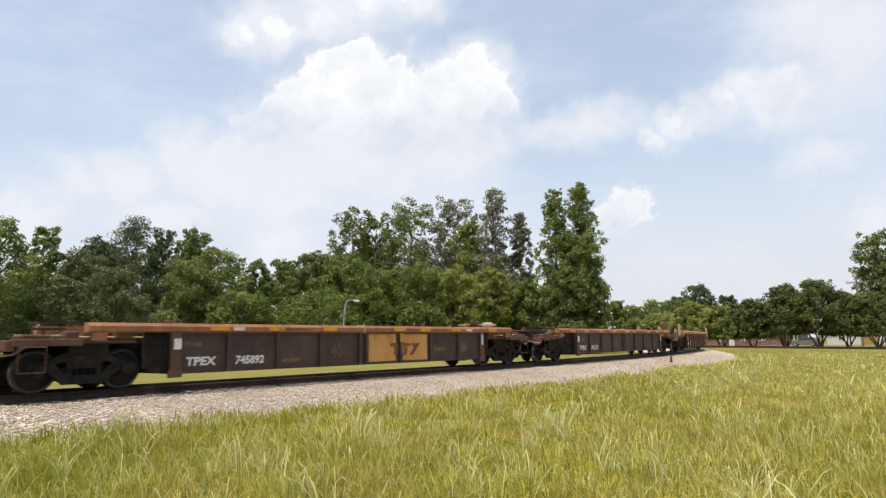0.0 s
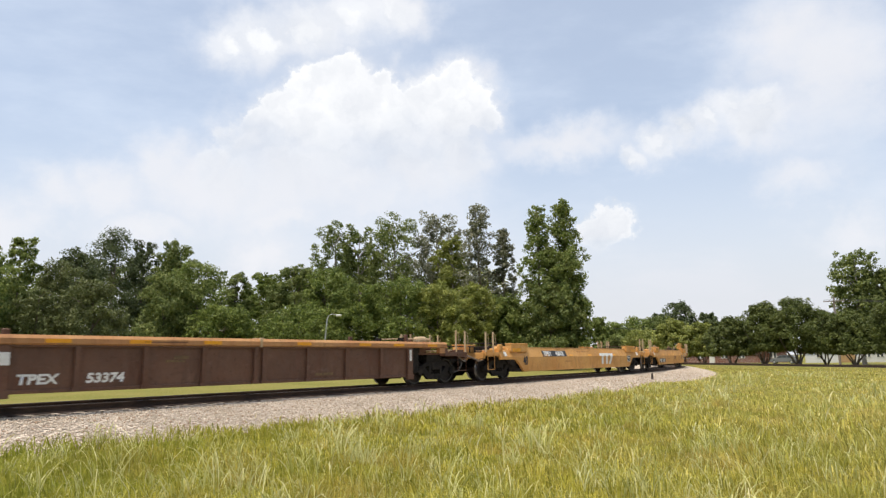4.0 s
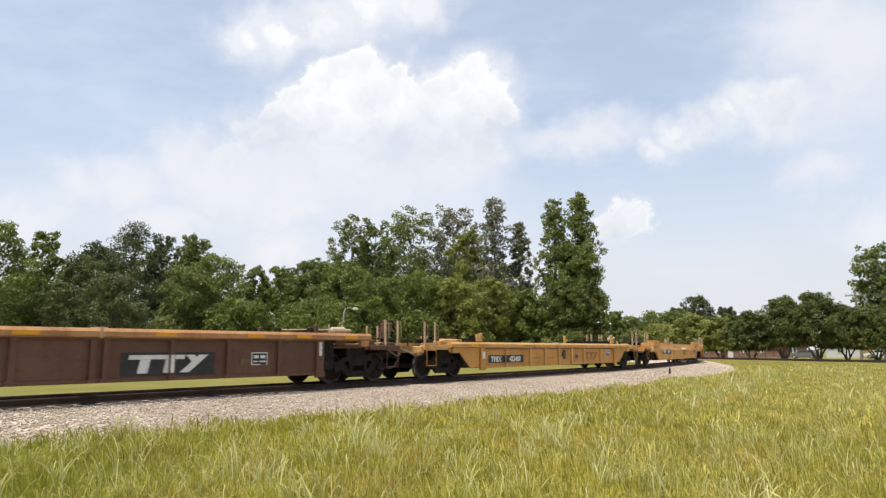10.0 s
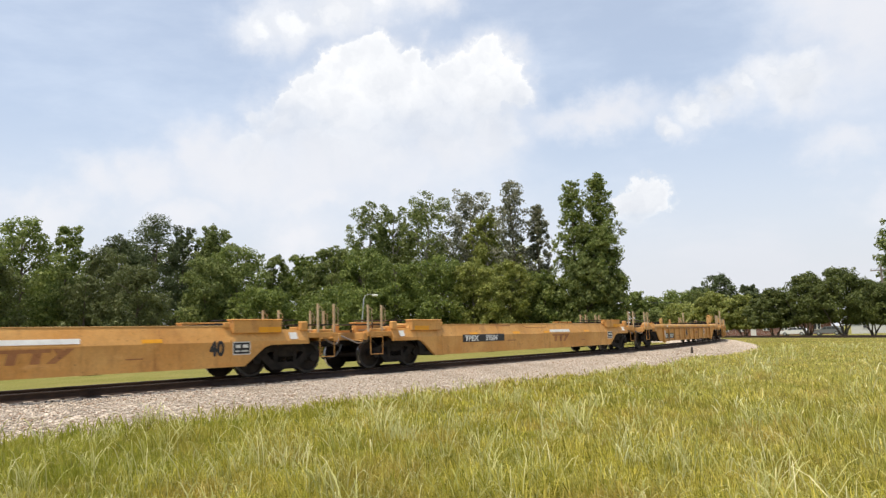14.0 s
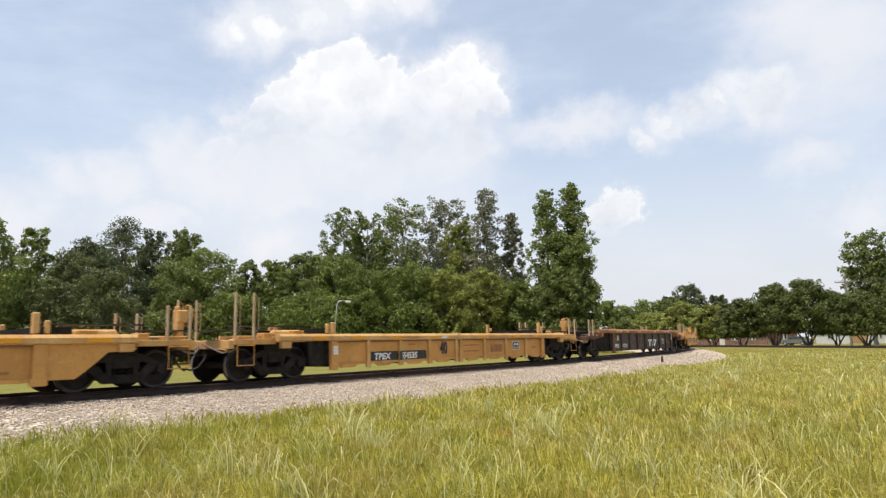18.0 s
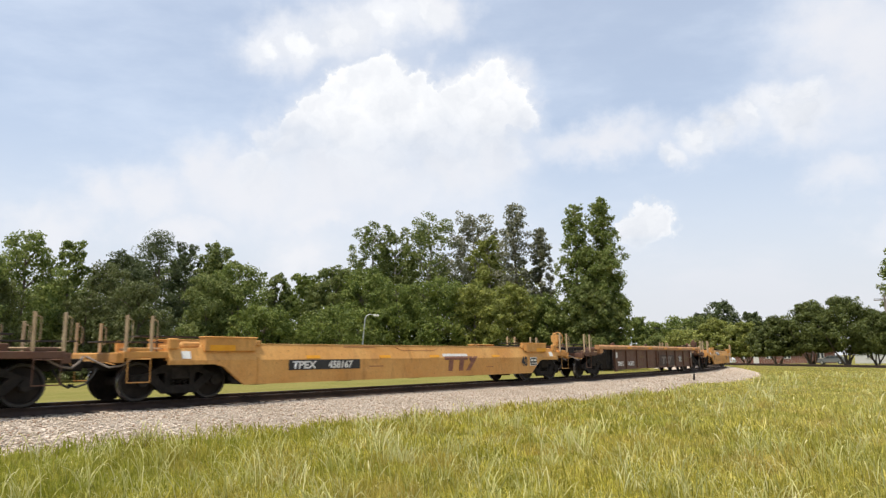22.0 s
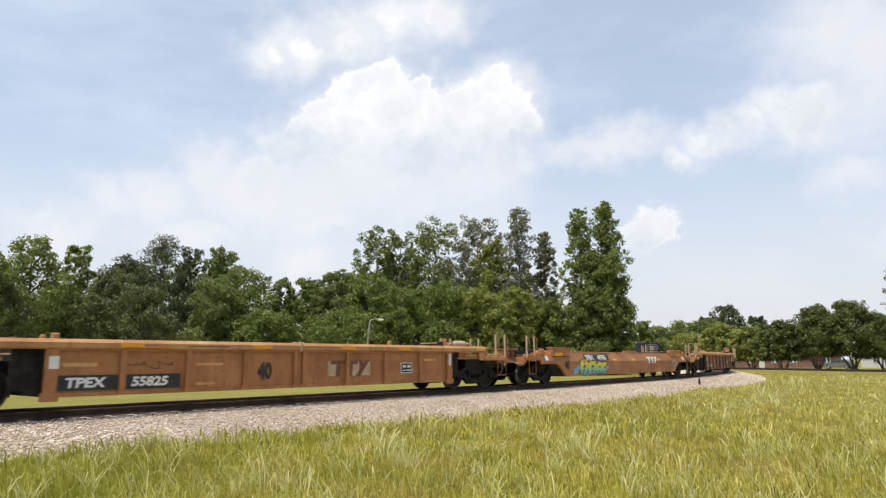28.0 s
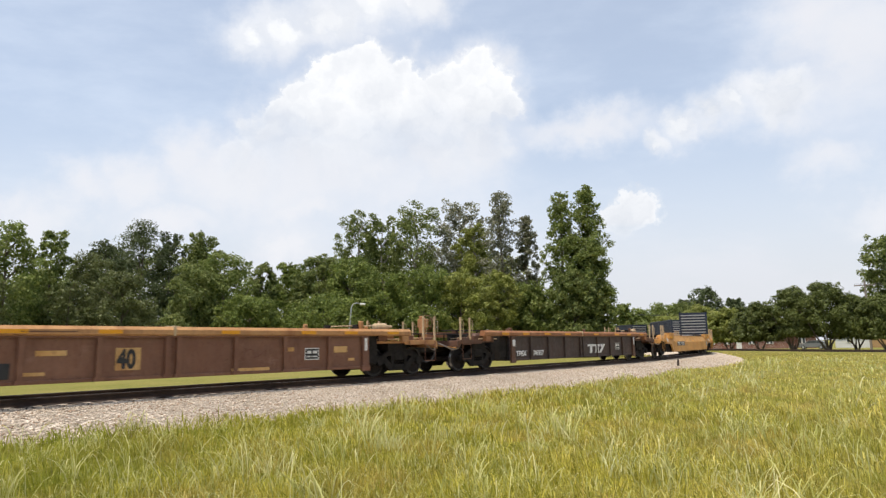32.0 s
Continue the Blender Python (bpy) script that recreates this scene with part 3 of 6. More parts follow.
def make_siding():
    tr = thing("siding_track", "low dark rails of a second track", "track", kind="structure")
    pts = SIDING
    for side in (-0.75, 0.75):
        bm = bmesh.new()
        rows = []
        for i, p in enumerate(pts):
            d = (pts[min(i + 1, 4)] - pts[max(i - 1, 0)]).normalized()
            nrm = Vector((-d.y, d.x, 0))
            z = (0.70, 0.70, 0.62, 0.54, 0.5)[i]
            rows.append([bm.verts.new(p + nrm * (side + o) + Vector((0, 0, z - h))) for o, h in ((-0.04, 0.2), (-0.04, 0), (0.04, 0), (0.04, 0.2))])
        for a, b in zip(rows, rows[1:]):
            for k in range(3):
                bm.faces.new((a[k], b[k], b[k + 1], a[k + 1]))
        part("rail", bm, M_RAIL, tr)
    bm = bmesh.new()
    rows = []
    for i, p in enumerate(pts):
        d = (pts[min(i + 1, 4)] - pts[max(i - 1, 0)]).normalized()
        nrm = Vector((-d.y, d.x, 0))
        z = (0.46, 0.46, 0.38, 0.30, 0.26)[i]
        rows.append([bm.verts.new(p + nrm * o + Vector((0, 0, z + h))) for o, h in ((-1.9, -0.6), (-1.25, 0), (1.25, 0), (1.9, -0.6))])
    for a, b in zip(rows, rows[1:]):
        for k in range(3):
            bm.faces.new((a[k], b[k], b[k + 1], a[k + 1]))
    part("siding_bed", bm, M_GROUND, tr, "grown-over track bed")


def make_grass():
    """Tall uncut grass between the eye and the track, thinning with distance into tufts."""
    rng = np.random.default_rng(11)
    n = 330000
    r = np.exp(rng.uniform(math.log(5.0), math.log(95.0), n))
    az = np.radians(rng.uniform(-46, 46, n))
    x, y = r * np.sin(az), r * np.cos(az)
    # tufts: blades gather round centres
    tuft = rng.integers(0, 26000, n)
    tr_ = np.exp(rng.uniform(math.log(5.0), math.log(95.0), 26000))
    ta = np.radians(rng.uniform(-46, 46, 26000))
    m = rng.random(n) < 0.72
    spread = (0.03 + 0.006 * tr_)[tuft]
    x = np.where(m, tr_[tuft] * np.sin(ta[tuft]) + rng.normal(0, 1, n) * spread, x)
    y = np.where(m, tr_[tuft] * np.cos(ta[tuft]) + rng.normal(0, 1, n) * spread, y)
    # the sward goes on round and behind the eye
    ne = 40000
    er, ea = 0.7 + 13.3 * rng.random(ne) ** 0.6, np.radians(rng.uniform(-180, 180, ne))
    sel = (er < 4.6) | (np.abs(ea) > radians(46))
    x, y = np.concatenate([x, (er * np.sin(ea))[sel]]), np.concatenate([y, (er * np.cos(ea))[sel]])
    tuft, m = np.concatenate([tuft, np.zeros(sel.sum(), int)]), np.concatenate([m, np.zeros(sel.sum(), bool)])
    round_eye = np.arange(len(x)) >= n
    n = len(x)
    r = np.hypot(x, y)
    d = off_track(x, y)
    edge = 3.55 + 0.35 * np.sin(x * 1.7) * np.cos(y * 1.3) + rng.normal(0, 0.30, n) - 0.9 * (rng.random(n) < 0.05)
    edge -= 1.1 * (np.sin(x * 0.83 + 1.0) * np.sin(y * 0.61 + 2.2) > 0.72)
    keep = (d > edge)
    # only on the near side of the line, and this side of the siding
    cx = np.interp(y, _y[(_s > -40) & (_s < 120)], _x[(_s > -40) & (_s < 120)])
    keep &= ((x > cx) | (d < 9.0)) & (x < np.interp(y, [20, 30, 57, 67, 78.5, 100], [58, 56, 41, 36.6, 32.8, 29.0]) - 0.95) & ((r > 4.2) | round_eye)
    x, y, r, tuft, m = x[keep], y[keep], r[keep], tuft[keep], m[keep]
    n = len(x)
    tall = rng.normal(1, 0.35, 26000)[tuft]
    h = np.where(m, 0.24 * tall, 0.14) * rng.uniform(0.5, 1.3, n)
    h *= 0.86 + 0.3 * np.sin(x * 0.5 + 1) * np.sin(y * 0.37) + 0.26 * np.sin(x * 1.9 + 0.6 * y) * np.sin(y * 1.6 - 0.8 * x + 2)
    h = np.clip(h * np.clip(1.12 - 0.016 * r, 0.42, 1.0), 0.06, 0.75)
    w = np.maximum(0.0045, 0.00058 * r) * rng.uniform(0.6, 1.5, n)
    lean = rng.uniform(0.2, 1.5, n) ** 1.2 * h
    la = rng.uniform(0, 6.283, n) * 0.8 + 0.4
    fx, fy = np.cos(la), np.sin(la)
    wa = rng.uniform(0, 6.283, n)
    wx, wy = np.cos(wa) * w, np.sin(wa) * w
    gap = (np.interp(y, [20, 30, 57, 67, 78.5, 100], [58, 56, 41, 36.6, 32.8, 29.0]) - x) * 0.88
    lift = np.maximum(ground_z(x, y), np.clip((2.2 - gap) / 1.0, 0, 1) * 0.28)
    z0 = lift - 0.03
    p = np.zeros((n, 5, 3))
    p[:, 0] = np.stack([x - wx, y - wy, z0], 1)
    p[:, 1] = np.stack([x + wx, y + wy, z0], 1)
    mx, my = x + fx * lean * 0.3, y + fy * lean * 0.3
    p[:, 2] = np.stack([mx - wx * 0.8, my - wy * 0.8, h * 0.62 + lift], 1)
    p[:, 3] = np.stack([mx + wx * 0.8, my + wy * 0.8, h * 0.62 + lift], 1)
    p[:, 4] = np.stack([x + fx * lean, y + fy * lean, h * rng.uniform(0.85, 1.0, n) * (1 - 0.28 * np.minimum(lean / h, 1.4)) + lift], 1)
    f = np.array([(0, 1, 3), (0, 3, 2), (2, 3, 4)])
    f = (np.arange(n)[:, None, None] * 5 + f).reshape(-1, 3)
    ob = mesh_np("meadow_grass", p.reshape(-1, 3), f, M_BLADE, kind="stuff")
    tagged(ob, "tall uncut yellow-green grass with pale dry stalks", "grass")


def make_stalks():
    """Long pale arching blades in loose clumps above the sward."""
    rng = np.random.default_rng(23)
    k, n = 900, 12500
    kr = np.exp(rng.uniform(math.log(5.5), math.log(60.0), k))
    ka = np.radians(rng.uniform(-44, 44, k))
    i = rng.integers(0, k, n)
    sp = (0.05 + 0.007 * kr[i]) * rng.uniform(0.5, 1.8, k)[i]
    x, y = kr[i] * np.sin(ka[i]) + rng.normal(0, 1, n) * sp, kr[i] * np.cos(ka[i]) + rng.normal(0, 1, n) * sp
    sel = (_s > -40) & (_s < 120)
    keep = (off_track(x, y) > 4.2) & (x > np.interp(y, _y[sel], _x[sel])) & (np.hypot(x, y) > 4.8) & (x < 30)
    x, y, i = x[keep], y[keep], i[keep]
    n = len(x)
    r = np.hypot(x, y)
    h = rng.uniform(0.15, 0.36, n) * np.where(rng.random(k) < 0.18, 1.5, rng.uniform(0.6, 1.1, k))[i]
    w = np.maximum(0.0052, 0.00060 * r) * rng.uniform(0.6, 1.4, n)
    a, wa = rng.uniform(0, 6.283, n), rng.uniform(0, 6.283, n)
    reach = rng.uniform(0.2, 0.95, n) * h
    p = np.zeros((n, 9, 3))
    for q, (t, up, wd) in enumerate(((0, 0, 1), (0.25, 0.55, 0.95), (0.6, 0.9, 0.8), (0.85, 1.0, 0.55))):
        cx, cy, cz = x + np.cos(a) * reach * t, y + np.sin(a) * reach * t, h * up - (0.03 if q == 0 else 0)
        p[:, 2 * q] = np.stack([cx - np.cos(wa) * w * wd, cy - np.sin(wa) * w * wd, cz], 1)
        p[:, 2 * q + 1] = np.stack([cx + np.cos(wa) * w * wd, cy + np.sin(wa) * w * wd, cz], 1)
    p[:, 8] = np.stack([x + np.cos(a) * reach * 1.2, y + np.sin(a) * reach * 1.2, h * 0.90], 1)
    p[..., 2] += ground_z(x, y)[:, None]
    f = np.array([(0, 1, 3), (0, 3, 2), (2, 3, 5), (2, 5, 4), (4, 5, 7), (4, 7, 6), (6, 7, 8)])
    ob = mesh_np("dry_grass_stalks", p.reshape(-1, 3), (np.arange(n)[:, None, None] * 9 + f).reshape(-1, 3), M_STALK, kind="stuff")
    tagged(ob, "long pale arching grass blades in loose clumps", "grass")


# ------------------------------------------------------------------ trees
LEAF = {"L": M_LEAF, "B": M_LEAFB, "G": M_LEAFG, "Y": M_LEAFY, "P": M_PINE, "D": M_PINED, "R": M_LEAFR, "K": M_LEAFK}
WOODS_WEST = (
    ("broad", -37.6, 58, 10.3, 4.6, "B"),
    ("broad", -34.0, 62, 11.4, 5.9, "B"),
    ("broad", -31.2, 64, 11.3, 2.6, "B"),
    ("broad", -32.3, 70, 9.1, 5.5, "L"),
    ("conifer", -35.8, 58, 7.6, 4.0, "P"),
    ("conifer", -28.5, 66, 9.7, 4.7, "P"),
    ("conifer", -26.3, 60, 7.9, 5.0, "P"),
    ("conifer", -29.9, 60, 6.8, 3.9, "P"),
    ("conifer", -25.1, 95, 17.6, 9.0, "D"),
    ("conifer", -23.0, 97, 16.7, 4.8, "D"),
    ("conifer", -27.6, 92, 14.5, 5.5, "D"),
    ("broad", -20.7, 92, 16.3, 5.2, "L"),
    ("broad", -18.9, 80, 12.3, 6.6, "B"),
    ("broad", -21.2, 78, 10.5, 5.5, "L"),
    ("broad", -15.8, 84, 11.6, 3.0, "L"),
    ("broad", -16.8, 76, 7.3, 6.1, "K"),
)
WOODS_MID = (
    ("broad", -13.5, 88, 12.2, 4.6, "K"),
    ("broad", -11.2, 86, 13.0, 6.0, "L"),
    ("broad", -8.6, 84, 12.4, 6.7, "K"),
    ("gappy", -8.0, 102, 21.8, 6.8, "L"),
    ("gappy", -5.9, 104, 21.3, 5.9, "L"),
    ("gappy", -3.0, 101, 22.7, 7.8, "L"),
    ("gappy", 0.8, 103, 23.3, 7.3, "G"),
    ("gappy", 2.1, 98, 18.7, 5.6, "Y"),
    ("broad", -5.8, 80, 10.1, 6.4, "K"),
    ("broad", -2.3, 81, 11.0, 7.1, "K"),
    ("broad", 0.8, 80, 10.1, 5.7, "Y"),
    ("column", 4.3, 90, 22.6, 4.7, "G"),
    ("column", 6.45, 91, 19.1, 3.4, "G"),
    ("broad", 3.9, 84, 10.4, 5.1, "Y"),
    ("broad", 6.8, 86, 9.1, 5.5, "B"),
    ("broad", -10.9, 78, 7.4, 7.7, "K"),
)
WOODS_EAST = (
    ("column", 9.5, 84, 20.7, 4.6, "B"),
    ("column", 11.7, 85, 21.4, 4.8, "B"),
    ("broad", 11.5, 83, 14.2, 5.2, "B"),
    ("broad", 10.3, 82, 9.9, 5.7, "L"),
    ("broad", 11.9, 84, 8.3, 4.2, "L"),
    ("broad", 14.2, 150, 9.6, 4.4, "B"),
    ("broad", 15.5, 165, 9.2, 7.4, "B"),
    ("broad", 17.3, 170, 10.2, 9.3, "B"),
    ("broad", 18.8, 172, 10.8, 8.2, "L"),
    ("far", 20.6, 190, 15.8, 8.1, "D"),
    ("far", 19.0, 185, 12.4, 3.8, "D"),
    ("far", 22.7, 185, 12.3, 5.2, "D"),
    ("far", 24.1, 180, 10.1, 4.4, "D"),
)
WOODS_BACK = (
    ("broad", -36.2, 100, 13.3, 6.8, "L"),
    ("broad", -31.9, 104, 12.1, 7.4, "L"),
    ("broad", -29.2, 106, 13.3, 7.5, "L"),
    ("broad", -26.6, 108, 16.0, 7.5, "D"),
    ("broad", -23.4, 107, 16.2, 7.6, "L"),
    ("broad", -21.1, 108, 15.4, 7.1, "L"),
    ("broad", -18.0, 106, 13.6, 7.1, "L"),
    ("broad", -14.6, 108, 12.3, 7.7, "L"),
    ("broad", -11.6, 108, 14.1, 8.2, "L"),
    ("broad", -9.1, 110, 15.5, 7.7, "L"),
    ("broad", -6.2, 112, 17.5, 8.2, "L"),
    ("broad", -3.5, 111, 18.3, 8.2, "L"),
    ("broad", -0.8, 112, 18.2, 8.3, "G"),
    ("broad", 2.1, 110, 17.8, 7.8, "L"),
    ("broad", 5.0, 108, 15.2, 7.2, "Y"),
    ("broad", 7.0, 106, 9.7, 6.0, "L"),
)
STREET_TREES = (
    ("round", 20.0, 106, 7.0, 5.7, "Y"),
    ("round", 22.1, 102, 6.2, 5.9, "Y"),
    ("round", 24.3, 96, 6.5, 5.9, "R"),
    ("round", 26.5, 94, 8.2, 6.8, "R"),
    ("round", 28.8, 92, 8.5, 7.9, "R"),
    ("round", 30.6, 94, 6.8, 6.0, "R"),
    ("round", 32.4, 90, 6.5, 6.4, "R"),
    ("round", 35.0, 88, 7.2, 6.7, "R"),
    ("round", 37.2, 86, 6.8, 6.3, "R"),
    ("gappy", 33.0, 118, 16.4, 7.2, "L"),
    ("gappy", 34.5, 118, 13.3, 5.9, "L"),
    ("gappy", 36.2, 116, 14.4, 6.3, "L"),
    ("broad", 17.8, 118, 5.8, 6.4, "Y"),
    ("broad", 15.9, 122, 5.0, 5.5, "L"),
    ("broad", 37.6, 110, 10.5, 8.8, "L"),
)


def make_tree(kind, az, dist, height, width, leaf, seed):
    rng = np.random.default_rng(seed)
    a = radians(az)
    words = {"broad": "full-crowned broadleaf tree in dense summer green", "gappy": "tall open-crowned tree with sky between its limbs",
             "column": "tall narrow leafy tree with an upright crown", "pine": "pine with clumped needles and a bare lower trunk", "conifer": "dense olive-green pine branched to the ground",
             "round": "rounded street tree with several low stems", "far": "hazy far pine with a broad flat-topped crown"}
    t = thing({"pine": "pine_tree", "conifer": "pine_tree"}.get(kind, "tree"), words[kind], "tree", "street trees" if kind == "round" else "woods",
              m=pose(dist * math.sin(a), dist * math.cos(a), 0, 0, 0, float(rng.uniform(0, 360))))
    height *= {"broad": 1.04, "gappy": 1.03, "conifer": 1.05}.get(kind, 1.0)
    R = width / 2 * {"broad": 1.32, "gappy": 1.3, "column": 1.22, "conifer": 1.3, "round": 1.15, "far": 1.2}[kind]
    low = {"broad": 0.02, "gappy": 0.30, "column": 0.04, "conifer": 0.02, "round": 0.22, "far": 0.1}[kind]
    # a crown of large uneven lobes, each lobe a heap of small clumps
    nl, per = {"broad": (96, 6), "gappy": (72, 6), "column": (130, 6), "conifer": (90, 6), "round": (130, 5), "far": (110, 9)}[kind]
    ul = (np.arange(nl) + rng.random(nl)) / nl
    bl = np.arange(nl) * 2.4 + rng.normal(0, 0.5, nl)
    if kind == "column":
        env = np.interp(ul, [0, 0.3, 0.65, 0.85, 1], [0.9, 1.0, 0.88, 0.66, 0.34])
    elif kind == "far":
        env = np.interp(ul, [0, 0.3, 0.6, 0.85, 1], [0.5, 0.7, 1.0, 0.9, 0.55])
    elif kind == "conifer":
        env = np.interp(ul, [0, 0.3, 0.7, 1], [0.95, 0.97, 0.82, 0.46])
    elif kind == "round":
        env = np.sqrt(np.maximum(0.02, 1 - np.abs((ul - 0.25) / 0.76) ** 2.2))
    else:
        env = np.interp(ul, [0, 0.25, 0.6, 0.85, 1], [0.9, 1.0, 0.97, 0.82, 0.52])
    lr = R * {"broad": 0.29, "gappy": 0.28, "column": 0.36, "conifer": 0.28, "round": 0.24, "far": 0.26}[kind] * rng.uniform(0.55, 1.3, nl) * (1.02 - 0.2 * ul)
    off = np.maximum(0.0, R * env - 0.55 * lr) * rng.uniform(0.2, 1.08, nl) ** 0.8
    LC = np.stack([off * np.cos(bl), off * np.sin(bl), height * low + (height * (1 - low) - 0.75 * lr) * ul], 1)
    own = np.repeat(np.arange(nl), per)
    nb = nl * per
    cd = rng.normal(0, 1, (nb, 3))
    cd[:, 2] += 0.35
    cd /= np.linalg.norm(cd, axis=1, keepdims=True)
    cc = LC[own] + cd * (lr[own] * rng.uniform(0.45, 1.0, nb))[:, None] * np.array([1.0, 1.0, 0.85])
    br = lr[own] * rng.uniform(0.28, 0.62, nb) * (1.4 if kind == "far" else 1.0)
    cc[:, 2] = np.maximum(cc[:, 2], height * low + (br if kind == "round" else 0.3))
    B = np.concatenate([cc, br[:, None]], 1)
    n = int(np.clip((br ** 2).sum() * 300, 12000, 21000))
    if dist > 98:
        n = 11000
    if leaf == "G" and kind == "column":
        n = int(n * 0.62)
    size = np.clip(0.0018 * dist, 0.12, 0.28) * (0.8 if kind == "round" else 1.0)
    if kind == "round":
        n = 19000
    pick = rng.choice(nb, n, p=br ** 2 / (br ** 2).sum())
    d = rng.normal(0, 1, (n, 3))
    d[:, 2] += 0.3
    d /= np.linalg.norm(d, axis=1, keepdims=True)
    rr = B[pick, 3] * (0.25 + 0.85 * rng.random(n) ** 0.6)
    c = B[pick, :3] + d * rr[:, None] * np.array([1.1, 1.1, 0.90])
    nrm = d + rng.normal(0, 0.42 if kind == "round" else 0.62, (n, 3))
    nrm[:, 2] += 0.35
    nrm /= np.linalg.norm(nrm, axis=1, keepdims=True)
    e = np.cross(nrm, rng.normal(0, 1, (n, 3)))
    e /= np.linalg.norm(e, axis=1, keepdims=True)
    g = np.cross(nrm, e)
    s1 = (size * rng.uniform(0.55, 1.5, n))[:, None]
    asp = 0.40 if kind == "conifer" else 0.62
    v = np.stack([c + e * s1, c - e * s1 * 0.6 + g * s1 * asp, c - e * s1 * 0.6 - g * s1 * asp], 1)
    v[..., 2] = np.maximum(v[..., 2], 0.05)
    mesh_np("crown", v.reshape(-1, 3), np.arange(3 * n).reshape(-1, 3), LEAF[leaf], t)
    bm = bmesh.new()
    tr = 0.011 * height + 0.02 * R
    top = height * (0.93 if kind != "round" else 0.6)
    stems = [(0.0, 0.0)] if kind != "round" else [(1.5, 0.3), (-1.4, 0.5), (0.2, -1.5), (0.35, 1.4), (-0.9, -1.0)]
    for qx, qy in stems:
        pts = [Vector((0, 0, -0.1))]
        for k in range(1, 6):
            u = k / 5
            pts.append(Vector((qx * R * 0.42 * u + rng.normal(0, 0.03) * R, qy * R * 0.42 * u + rng.normal(0, 0.03) * R, top * u)))
        tube(bm, pts, [tr * (1.25 if k == 0 else 1 - 0.85 * k / 5) * (0.75 if kind == "round" else 1) for k in range(6)], 7)
    for i in rng.choice(len(B), 14, replace=False):
        p = Vector(B[i, :3])
        s = Vector((0, 0, max(height * low * 0.7, p.z - 0.55 * math.hypot(p.x, p.y) - 0.04 * height)))
        if kind != "round":
            tube(bm, [s, s.lerp(p, 0.5) + Vector((0, 0, 0.02 * height)), p], [tr * 0.38, tr * 0.26, tr * 0.1], 5, cap=False)
    part("trunk", bm, M_BARKL if kind == "gappy" else M_BARK, t)
    return t


def make_trees():
    i = 0
    for group in (WOODS_WEST, WOODS_MID, WOODS_EAST, WOODS_BACK, STREET_TREES):
        for row in group:
            make_tree(*row, seed=100 + i)
            i += 1

# ------------------------------------------------------------------ the train
CAR = 20.5        # over couplers
TRUCK = 8.12      # centre of a truck from the car's middle
WHEEL_R = 0.46
WELL = 6.3        # half of the well


def lathe_y(bm, profile, sides=28):
    """A turned shape about the y axis; profile of (y, radius)."""
    rings = [[bm.verts.new((r * math.cos(6.28319 * k / sides), y, r * math.sin(6.28319 * k / sides))) for k in range(sides)] for y, r in profile]
    for u, w in zip(rings, rings[1:]):
        for k in range(sides):
            bm.faces.new((u[k], u[(k + 1) % sides], w[(k + 1) % sides], w[k]))
    bm.faces.new(rings[0])
    bm.faces.new(rings[-1][::-1])
    bmesh.ops.recalc_face_normals(bm, faces=bm.faces[:])
    return bm


WHEELSETS = []
_shared = {}


def shared(name, key, build, material, parent, label=""):
    """A part whose mesh is built once and then used again."""
    if key not in _shared:
        ob = part(name, build(), material, parent, label)
        _shared[key] = ob.data
        if key == "wheelset":
            ob.data.materials.append(M_TREAD)
            ob.data.materials.append(M_RIM)
            for p in ob.data.polygons:
                c = p.center
                if 0.74 < abs(c.y) < 0.84 and math.hypot(c.x, c.z) > WHEEL_R - 0.02 and abs(p.normal.y) < 0.3:
                    p.material_index = 1
                elif math.hypot(c.x, c.z) > 0.39 and abs(c.y) > 0.82:
                    p.material_index = 2
        return ob
    ob = new(name, _shared[key])
    ob.parent = parent
    return tagged(ob, label)


def wheelset_bm():
    bm = lathe_y(bmesh.new(), [(-0.86, 0.10), (-0.855, 0.13), (-0.83, 0.15), (-0.80, 0.36), (-0.845, 0.39), (-0.845, 0.445), (-0.83, WHEEL_R - 0.005),
                               (-0.745, WHEEL_R), (-0.72, WHEEL_R + 0.028), (-0.70, WHEEL_R + 0.02), (-0.70, 0.38), (-0.73, 0.34), (-0.72, 0.15), (-0.66, 0.10), (0, 0.085)])
    return lathe_y(bm, [(0, 0.085), (0.66, 0.10), (0.72, 0.15), (0.73, 0.34), (0.70, 0.38), (0.70, WHEEL_R + 0.02), (0.72, WHEEL_R + 0.028), (0.745, WHEEL_R),
                        (0.83, WHEEL_R - 0.005), (0.845, 0.445), (0.845, 0.39), (0.80, 0.36), (0.83, 0.15), (0.855, 0.13), (0.86, 0.10)])


